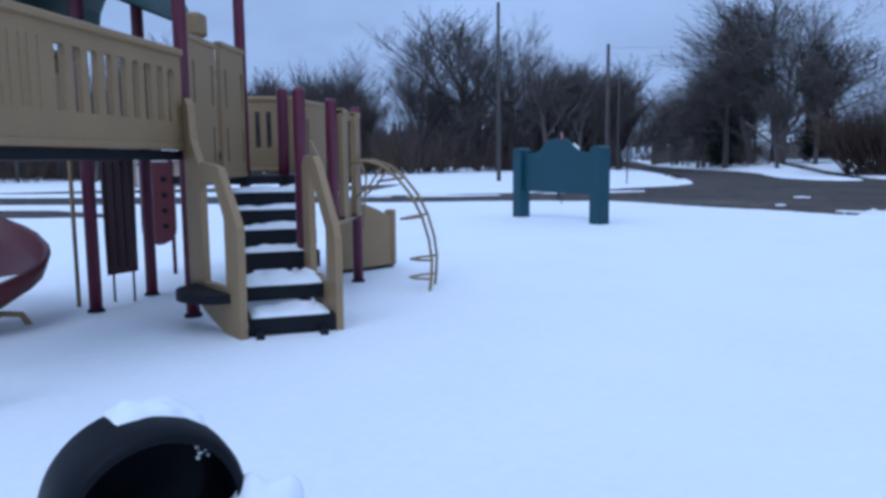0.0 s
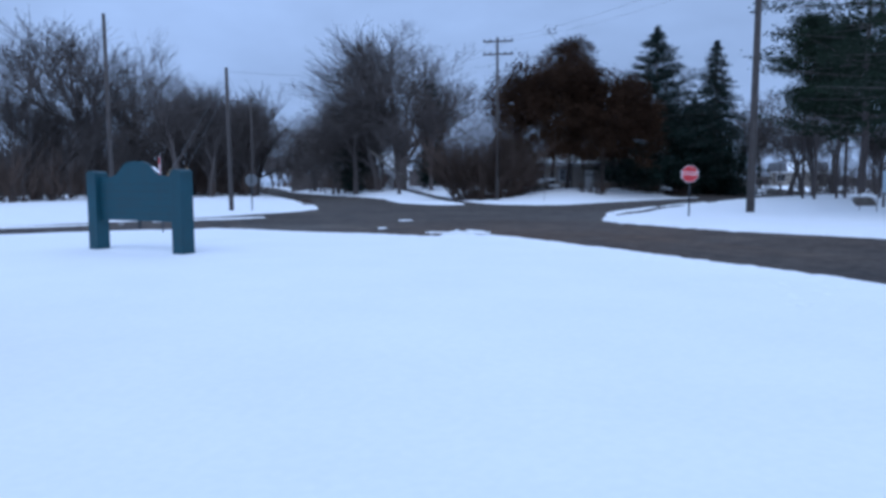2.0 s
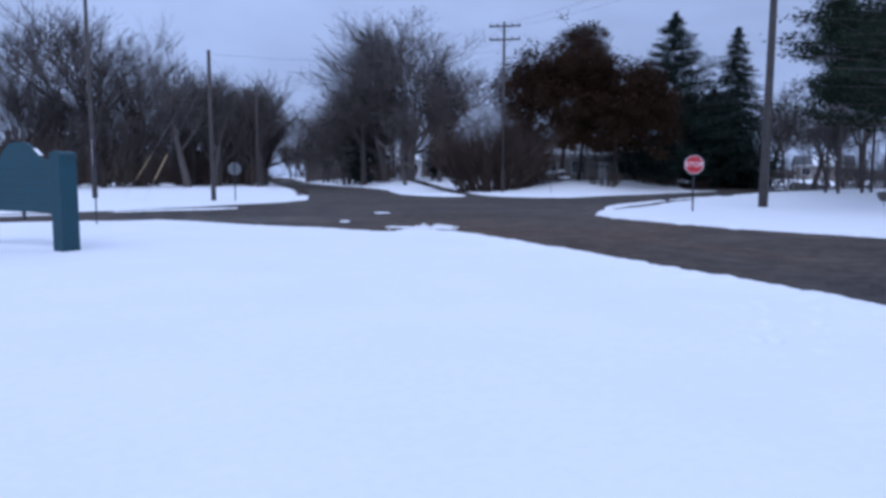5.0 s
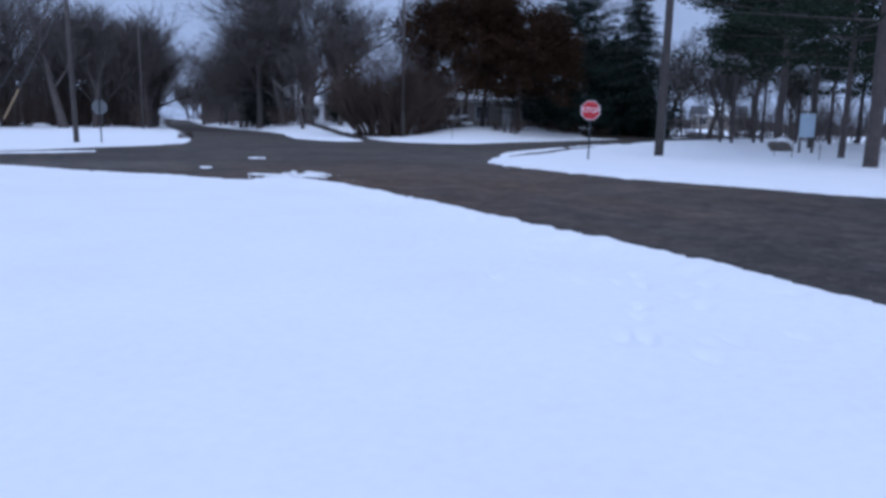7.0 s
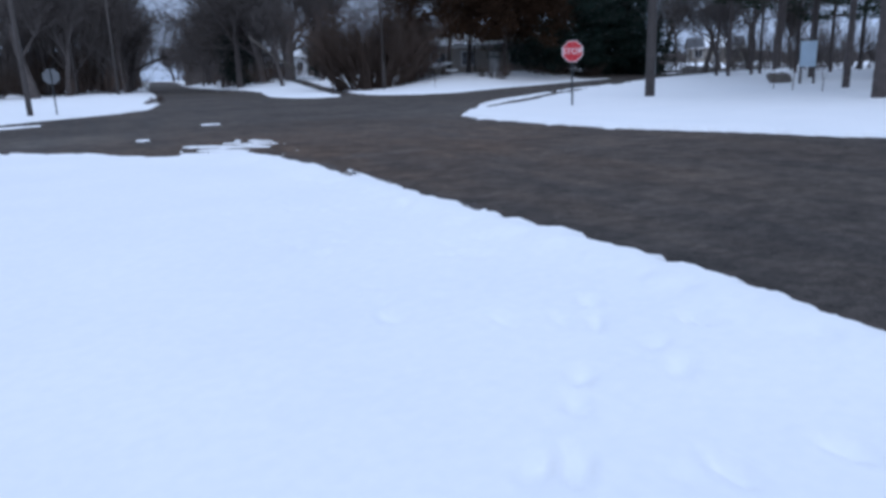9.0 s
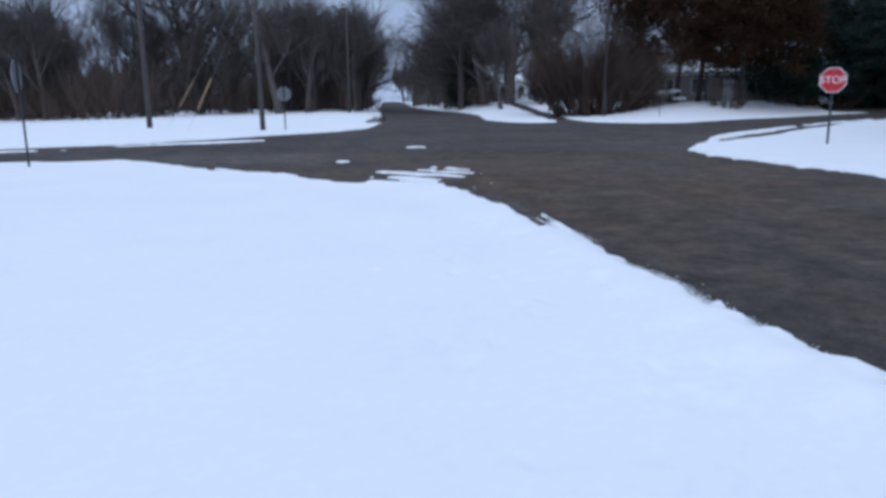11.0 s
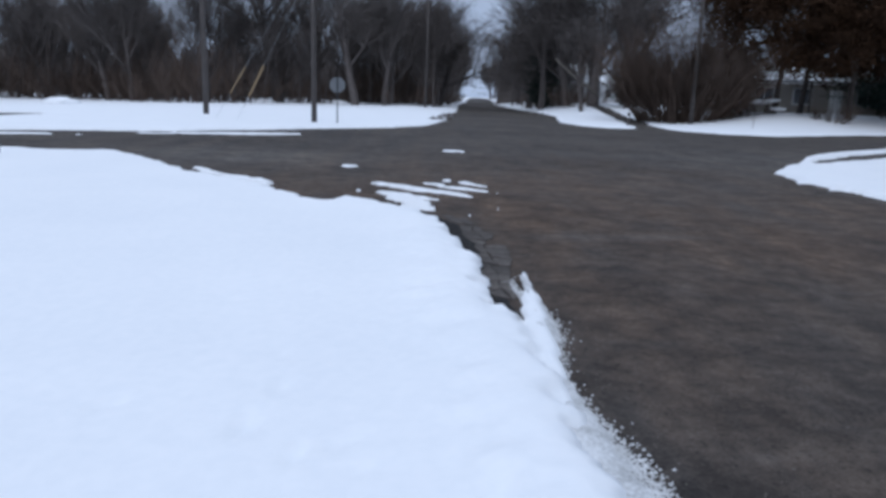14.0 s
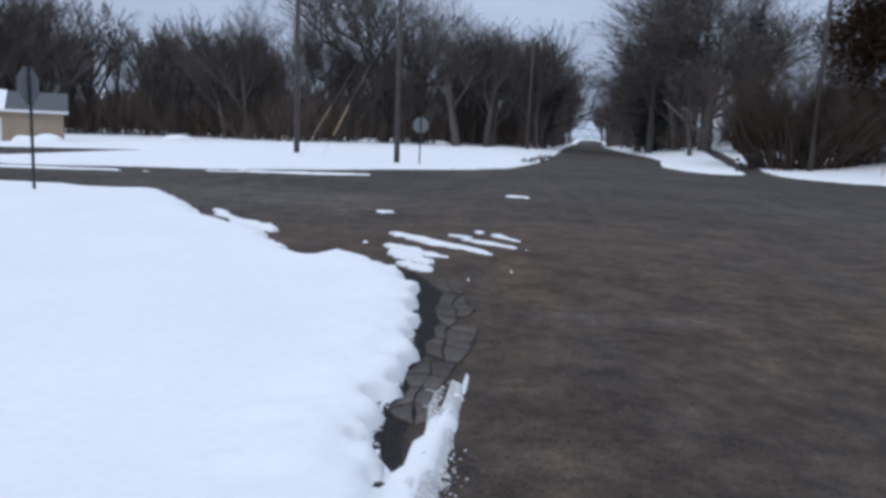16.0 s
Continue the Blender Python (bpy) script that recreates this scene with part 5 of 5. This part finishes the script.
tree_thing("cedar_tree", (32.6, 83.4, terrain(32, 83)), t0, "narrow dark evergreen among bare trees", "tree", crown=c0)
t0, c0 = conifer(110, 8.0, 3.4, 0.6, "oval", 16, 0.9)
tree_thing("cedar_tree", (26.9, 97.4, terrain(27, 97)), t0, "low dark evergreen behind bare trees", "tree", crown=c0)
PINES = [conifer(s, h, r, f, "pine", n, 1.0, g) for s, h, r, f, n, g in ((113, 18, 6.2, 4.4, 13, 0.013), (117, 16, 4.8, 4.4, 12, 0.0085), (121, 19, 5.6, 5.0, 13, 0.0115), (125, 15, 2.6, 7.5, 10, 0.007))]
for x, y, k, s, rz in ((43.7, 33.9, 0, 1.0, 0), (36.0, 24.2, 1, 0.9, 30), (30.0, 18.8, 2, 1.0, 60), (58, 34.4, 0, 0.95, 100), (49, 27.5, 1, 1.05, 150), (41, 14, 2, 0.95, 200), (62, 44, 1, 1.0, 250), (52, 18, 0, 0.95, 300), (50, 36.5, 2, 0.95, 20), (57, 28, 0, 0.9, 70), (66, 38, 0, 0.9, 200), (47, 20, 2, 0.95, 110), (70, 47, 2, 0.9, 330),
                       (54.6, 47.5, 3, 1.0, 0), (56.6, 50.6, 3, 1.05, 80), (58.2, 48.4, 3, 0.95, 160), (60.5, 49.5, 3, 1.0, 240), (63.5, 53, 3, 1.05, 40), (62, 47.2, 3, 0.9, 300), (68, 56, 3, 1.0, 100)):
    t_, c_ = PINES[k]
    tree_thing("pine_tree", (x, y, terrain(x, y)), t_, "tall pine with a bare trunk and dark needles", "tree", "pines in the snow", rz, s, c_)
# fallen pale limb
limb_ = thing("leaning_limb", (28.2, 80.2, terrain(28, 80)), "pale broken limb leaning in a bare tree", "branch")
part("limb", tube(bmesh.new(), [(0.4, 0, 1.3), (-1.6, 0.2, 2.6), (-4.0, 0.3, 4.6)], [0.16, 0.13, 0.08], 8), STONE, limb_, smooth=True)

# ---------------------------------------------------------------- houses
SIDING = material("pale_siding", (0.30, 0.27, 0.235), 0.75, vary=0.12, scale=1.5, fine=20, bump=0.1)
SIDING_BEIGE = material("beige_block_wall", (0.33, 0.25, 0.18), 0.8, vary=0.12, scale=1.2, fine=18, bump=0.15)
SIDING_WHITE = material("white_siding", (0.66, 0.66, 0.66), 0.7, vary=0.08, scale=1.5, fine=20)
SHINGLE = material("grey_roof_shingle", (0.10, 0.105, 0.115), 0.9, vary=0.25, scale=2, fine=18, bump=0.3)
TRIM_WHITE = material("white_trim", (0.72, 0.72, 0.72), 0.6, vary=0.06)
GLASS_DARK = material("dark_window_glass", (0.012, 0.014, 0.02), 0.1, vary=0.2, bump=0, spec=0.6)


def house(name, at, rz, w, d, h, rh, wall, roof, label, windows=(), doors=(), porch=(), snow=0.0, category="house"):
    """A gabled building. Local x runs along the ridge, and the front looks along -y."""
    x, y = at
    ob = thing(name, (x, y, terrain(x, y)), label, category, rz=rz)
    bm = bmesh.new()
    box(bm, (0, 0, h / 2 - 0.1), (w, d, h + 0.2))
    body = part("wall", bm, wall, ob)
    bm = bmesh.new()
    slab(bm, [(-d / 2, h), (d / 2, h), (0, h + rh)], -w / 2 + 0.02, w / 2 - 0.02, Matrix.Rotation(radians(-90), 4, "Z") @ Matrix())
    part("gable", bm, wall, ob)
    for sgn in (-1, 1):
        ang = math.atan2(rh, d / 2)
        L = math.hypot(rh, d / 2) + 0.45
        c = Vector((0, sgn * (d / 4 + 0.16), h + rh / 2 - 0.12 + 0.06))
        r_ = part("roof_slope", box(bmesh.new(), c, (w + 0.8, L, 0.12), Matrix.Rotation(-sgn * ang, 3, "X"), 0.02), roof, ob)
        if snow:
            n_ = Vector((0, sgn * math.sin(ang), math.cos(ang)))
            part("roof_snow", box(bmesh.new(), c + n_ * 0.1, ((w + 0.6) * snow, L - 0.1, 0.09), Matrix.Rotation(-sgn * ang, 3, "X"), 0.03), SNOW, r_, "snow lying on the roof")
    part("fascia", box(bmesh.new(), (0, -d / 2 - 0.36, h - 0.10), (w + 0.8, 0.05, 0.2)), TRIM_WHITE, ob)
    for q, z, ww, hh in windows:
        f_ = part("window", box(bmesh.new(), (q, -d / 2 - 0.015, z), (ww + 0.16, 0.07, hh + 0.16), None, 0.01), TRIM_WHITE, ob)
        part("pane", box(bmesh.new(), (q, -d / 2 - 0.045, z), (ww, 0.03, hh)), GLASS_DARK, f_)
        part("mullion", box(bmesh.new(), (q, -d / 2 - 0.065, z), (0.05, 0.02, hh)), TRIM_WHITE, f_)
    for q, ww, hh, m in doors:
        f_ = part("door", box(bmesh.new(), (q, -d / 2 - 0.02, hh / 2), (ww, 0.08, hh), None, 0.01), m, ob)
        for k in range(3):
            part("door_panel", box(bmesh.new(), (q, -d / 2 - 0.065, hh * (0.2 + 0.3 * k)), (ww * 0.8, 0.02, hh * 0.22), None, 0.005), m, f_)
    for q in porch:
        part("porch_post", box(bmesh.new(), (q, -d / 2 - 1.2, h / 2), (0.18, 0.18, h), None, 0.01), POLE_WOOD, ob)
    if porch:
        part("porch_roof", box(bmesh.new(), ((porch[0] + porch[-1]) / 2, -d / 2 - 0.75, h + 0.05), (porch[-1] - porch[0] + 0.8, 1.7, 0.14), None, 0.02), roof, ob)
    return ob


house("garage", (-30.8, 64.3), 33, 11, 7, 2.6, 1.4, SIDING_BEIGE, SHINGLE, "low beige garage with a snow-streaked grey roof", (), ((0.7, 1.3, 1.95, TRIM_WHITE), (-2.5, 2.6, 1.95, TRIM_WHITE)), (), 0.28, "garage")
house("ranch_house", (48.2, 75.6), -17, 17, 8, 2.7, 1.6, SIDING, SHINGLE, "long low house with dark windows behind evergreens", ((-5.5, 1.5, 1.4, 1.3), (-2.4, 1.5, 1.4, 1.3), (2.8, 1.5, 1.6, 1.3), (6, 1.5, 1.2, 1.2)), ((0.3, 0.95, 2.05, TRIM_WHITE),), (-7.4, -2.0, 3.4), 0.8)
house("white_house", (36.5, 120), 20, 6, 8, 3.0, 2.6, SIDING_WHITE, SHINGLE, "small white house with a snowy roof among trees", ((-1.6, 1.6, 1.0, 1.2), (1.6, 1.6, 1.0, 1.2)), (), (), 0.95)
house("far_house", (112, 104), -40, 9, 7, 2.6, 1.7, SIDING, SHINGLE, "pale house with a snowy roof beyond the pines", ((-3, 1.5, 1.3, 1.2), (3, 1.5, 1.3, 1.2)), ((0, 1, 2.05, TRIM_WHITE),), (), 0.4)

# ---------------------------------------------------------------- small things
board_ = thing("notice_board", (40.0, 29.1, 0), "pale blue-white notice board on two posts in snow", "notice board", rz=-62)
PALE = material("pale_blue_board", (0.42, 0.52, 0.60), 0.6, vary=0.08)
part("panel", box(bmesh.new(), (0, -0.05, 1.45), (0.72, 0.05, 1.2), None, 0.02), PALE, board_)
part("frame", box(bmesh.new(), (0, 0.0, 2.16), (0.85, 0.16, 0.07), None, 0.01), POLE_WOOD, board_)
for q in (-0.3, 0.3):
    part("board_post", box(bmesh.new(), (q, 0.03, 0.95), (0.11, 0.11, 2.3), None, 0.01), POLE_WOOD, board_)


def boulder(at, s, seed, label):
    bm = bmesh.new()
    bmesh.ops.create_icosphere(bm, subdivisions=3, radius=1)
    for v in bm.verts:
        v.co = Vector((v.co.x * s[0], v.co.y * s[1], v.co.z * s[2])) * (1 + 0.3 * noise.noise(v.co * 1.3 + Vector((seed, 0, 0))))
    ob = thing("boulder", at, label, "boulder")
    part("stone", bm, STONE, ob, "", True)
    bm = bmesh.new()
    bmesh.ops.create_icosphere(bm, subdivisions=3, radius=1)
    for v in bm.verts:
        v.co = Vector((v.co.x * s[0] * 0.8, v.co.y * s[1] * 0.8, s[2] * 0.62 + max(-0.1, v.co.z) * s[2] * 0.5)) * (1 + 0.15 * noise.noise(v.co * 2))
    part("snow_cap", bm, SNOW, ob, "cap of snow", True)
    return ob


boulder((41.0, 31.5, 0.28), (0.65, 0.5, 0.45), 3.0, "brown boulder with a snow cap beside a pine")
for x, y, s in ((-22.5, 80.0, 1.3), (-6.8, 96.5, 1.1), (-20.5, 57.0, 0.9), (-25, 61, 0.8), (2.0, 97, 0.8)):
    bm = bmesh.new()
    bmesh.ops.create_icosphere(bm, subdivisions=3, radius=1)
    for v in bm.verts:
        v.co = Vector((v.co.x * s * 1.3, v.co.y * s, v.co.z * 0.55 * s ** 0.5)) * (1 + 0.25 * noise.noise(v.co * 1.5 + Vector((x, 0, 0))))
    m_ = part("snow_mound", bm, SNOW, None, "", True)
    m_.location = (x, y, terrain(x, y))
    tagged(m_, "low heap of ploughed snow at the field edge", "snow mound", "snow mounds")
marker = thing("marker_post", (23.4, 52.2, 0.02), "short dark wooden post at a driveway corner", "marker post")
part("stake", tube(bmesh.new(), [(0, 0, -0.1), (0, 0, 0.72), (0, 0, 0.8)], [0.1, 0.1, 0.06], 10), POLE_WOOD, marker)
part("band", tube(bmesh.new(), [(0, 0, 0.5), (0, 0, 0.6)], 0.104, 10), TRIM_WHITE, marker)
for x, y, h in ((31.0, 52.2, 0.9), (33.4, 24.6, 1.3), (34.6, 26.5, 1.1), (33.0, 23.0, 0.8)):
    st = thing("weed_stalk", (x, y, 0.02), "thin dry weed stalk poking out of snow", "weed", "dry stalks")
    part("stem", tube(bmesh.new(), [(0, 0, -0.05), (0.03, 0, h * 0.5), (-0.05, 0.03, h)], [0.02, 0.015, 0.006], 5), BRUSH, st)
    part("side_shoot", tube(bmesh.new(), [(0.03, 0, h * 0.5), (0.14, 0.02, h * 0.8)], [0.01, 0.005], 5), BRUSH, st)
# snow-laden low evergreens across the road
for k, (x, y, s) in enumerate(((64.0, 69.5, 1.0), (67.5, 71.0, 0.8), (50.5, 65.5, 0.7))):
    t0, c0 = conifer(130 + k, 2.2, 1.7, 0.1, "oval", 8, 0.8)
    tree_thing("evergreen_shrub", (x, y, terrain(x, y)), t0, "low dark evergreen shrub dusted with snow", "shrub", "low evergreens", 40 * k, s, c0)

# ---------------------------------------------------------------- broken edge of the road
rb = random.Random(17)
CRACKED = material("broken_asphalt_slab", (0.090, 0.079, 0.071), 0.9, vary=0.35, scale=5, fine=60, bump=0.4, per_object=0.25, spec=0.2)


def band(y):
    """Middle and half width of the broken strip."""
    return float(np.interp(y, [13.6, 14.8, 15.7, 16.5, 17.6], [11.07, 11.12, 11.13, 11.05, 10.84])), float(np.interp(y, [13.6, 14.2, 15.5, 17.6], [0.07, 0.13, 0.15, 0.11]))


rows_ = []
y = 13.62
while y < 17.7:
    m_, w_ = band(y)
    rows_.append([(m_ + w_ * q + rb.uniform(-0.05, 0.05), y + rb.uniform(-0.085, 0.085)) for q in (-1, -0.05, 1)])
    y += rb.uniform(0.15, 0.27)
for r0, r1 in zip(rows_, rows_[1:]):
    for k in range(2):
        quad = [r0[k], r0[k + 1], r1[k + 1], r1[k]]
        cx, cy = sum(p[0] for p in quad) / 4, sum(p[1] for p in quad) / 4
        if rb.random() < 0.12:
            continue
        pts = []
        for p, q in zip(quad, quad[1:] + quad[:1]):
            pts.append(p)
            pts.append(((p[0] + q[0]) / 2 + rb.uniform(-0.012, 0.012), (p[1] + q[1]) / 2 + rb.uniform(-0.012, 0.012)))
        n = len(pts)
        vs, fs = [], []
        for g, z in ((0.93, -0.02), (0.91, 0.002), (0.84, 0.006)):
            vs += [((p[0] - cx) * g, (p[1] - cy) * g, z) for p in pts]
        fs.append(tuple(range(2 * n, 3 * n)))
        for b0 in (0, n):
            fs += [(b0 + i, b0 + (i + 1) % n, b0 + n + (i + 1) % n, b0 + n + i) for i in range(n)]
        ob = raw("broken_slab", vs, fs, CRACKED, road)
        ob.location = (cx, cy, -0.018 + rb.uniform(-0.003, 0.003))
        ob.rotation_euler = (rb.uniform(-0.02, 0.02), rb.uniform(-0.02, 0.02), 0)


# crumbs of dirty ice and grit along the snow edge
def crumbs(name, label, spots, mat):
    vs, fs = [], []
    for x, y, z, s in spots:
        i = len(vs)
        tips = [(s, 0, 0), (-s, 0.1 * s, 0), (0, s, 0), (0.1 * s, -s, 0), (0, 0, 0.8 * s)]
        a = rb.uniform(0, 6.28)
        c, sn = math.cos(a), math.sin(a)
        for px, py, pz in tips:
            px, py = px * rb.uniform(0.6, 1.2), py * rb.uniform(0.6, 1.2)
            vs.append((x + px * c - py * sn, y + px * sn + py * c, z + pz))
        for f in ((0, 2, 4), (2, 1, 4), (1, 3, 4), (3, 0, 4)):
            fs.append(tuple(i + q for q in f))
    return tagged(raw(name, vs, fs, mat), label, "rubble", kind="stuff")


def snow_edge(y):
    """East edge of the near snow field."""
    run = [q for q in ROAD[1:20] if q[1] < 18.2]
    return float(np.interp(y, [q[1] for q in run], [q[0] for q in run]))


ice = []
for k in range(6500):
    y = rb.uniform(9.6, 14.3)
    f = (y - 9.6) / 4.7
    right = 11.20 + 0.07 * math.sin(y * 3) + (0.0 if y > 11 else -0.08 * (11 - y))
    ice.append((right + abs(rb.gauss(0, 0.055)) * (1.25 - 0.5 * f) - 0.03, y, -0.022, rb.uniform(0.003, 0.012)))
for k in range(2200):
    y = rb.uniform(4.6, 11)
    ice.append((11.26 + abs(rb.gauss(0, 0.06)) - 0.02, y, -0.022, rb.uniform(0.003, 0.011)))
crumbs("ice_crumbs", "crumbled grey ice and slush along the road edge", ice, SNOW_DIRTY)
grit_ = []
for k in range(1800):
    y = rb.uniform(5.0, 19.0)
    grit_.append((11.2 + rb.uniform(-0.3, 1.0) ** 2 * 1.6 + rb.gauss(0, 0.12), y, -0.024, rb.uniform(0.003, 0.009)))
crumbs("gravel", "scattered grit and gravel on the road edge", grit_, STONE)
clods = []
for k in range(2600):
    y = 4.0 + 14.0 * rb.random() ** 0.8
    clods.append((snow_edge(y) + rb.gauss(-0.045, 0.03), y, -0.02, rb.uniform(0.006, 0.022)))
crumbs("snow_clods", "small clods of fresh snow broken off the cut edge", clods, SNOW)
# near-black crumbs: broken asphalt, and the shade line under the snow's cut edge
TAR_SHADE = material("wet_asphalt_edge_shade", (0.020, 0.019, 0.019), 0.6, vary=0.4, scale=8, fine=70, bump=0.3, spec=0.35)
rubble = []
for k in range(7000):
    y = rb.uniform(12.9, 18.0)
    w = float(np.interp(y, [12.9, 13.8, 15.5, 17.2, 18.0], [0.10, 0.16, 0.22, 0.3, 0.3]))
    rubble.append((snow_edge(y) + rb.uniform(-0.06, w), y, -0.025, rb.uniform(0.005, 0.019)))
for k in range(5200):
    y = rb.uniform(3.0, 12.9)
    rubble.append((snow_edge(y) + abs(rb.gauss(0, 0.055)) - 0.02, y, -0.025, rb.uniform(0.006, 0.022)))
crumbs("asphalt_rubble", "dark wet crumbled asphalt along the snow edge, also standing for its shade line", rubble, TAR_SHADE)
# low shelf of grey slush along the cut edge
vs, fs = [], []
ys = np.linspace(6.5, 14.2, 260)
for i, y in enumerate(ys):
    w = float(np.interp(y, [6.5, 8.5, 10.5, 12.5, 14.2], [0.05, 0.10, 0.22, 0.11, 0.03])) * (0.9 + 0.5 * noise.noise(Vector((y * 2.3, 1, 0))) + 0.35 * noise.noise(Vector((y * 11, 5, 0))))
    x0 = (snow_edge(y) if y < 12.7 else float(np.interp(y, [12.7, 13.5, 14.55], [11.2, 11.27, 11.3]))) - 0.05
    for q in range(7):
        f = q / 6
        lump_ = 0.012 * noise.noise(Vector((y * 9, f * 5, 2))) + 0.008 * noise.noise(Vector((y * 25, f * 12, 7)))
        vs.append((x0 + (w + 0.05) * f, y, -0.03 + 0.05 * math.sqrt(max(0.0, 1 - f * f)) + lump_ * (1 - f) - 0.006 * f))
for i in range(len(ys) - 1):
    for q in range(6):
        j = i * 7 + q
        fs.append((j, j + 1, j + 8, j + 7))
tagged(raw("slush_shelf", vs, fs, SNOW_DIRTY, None, "", True), "low crusted shelf of grey slush along the road edge", "slush", kind="stuff")
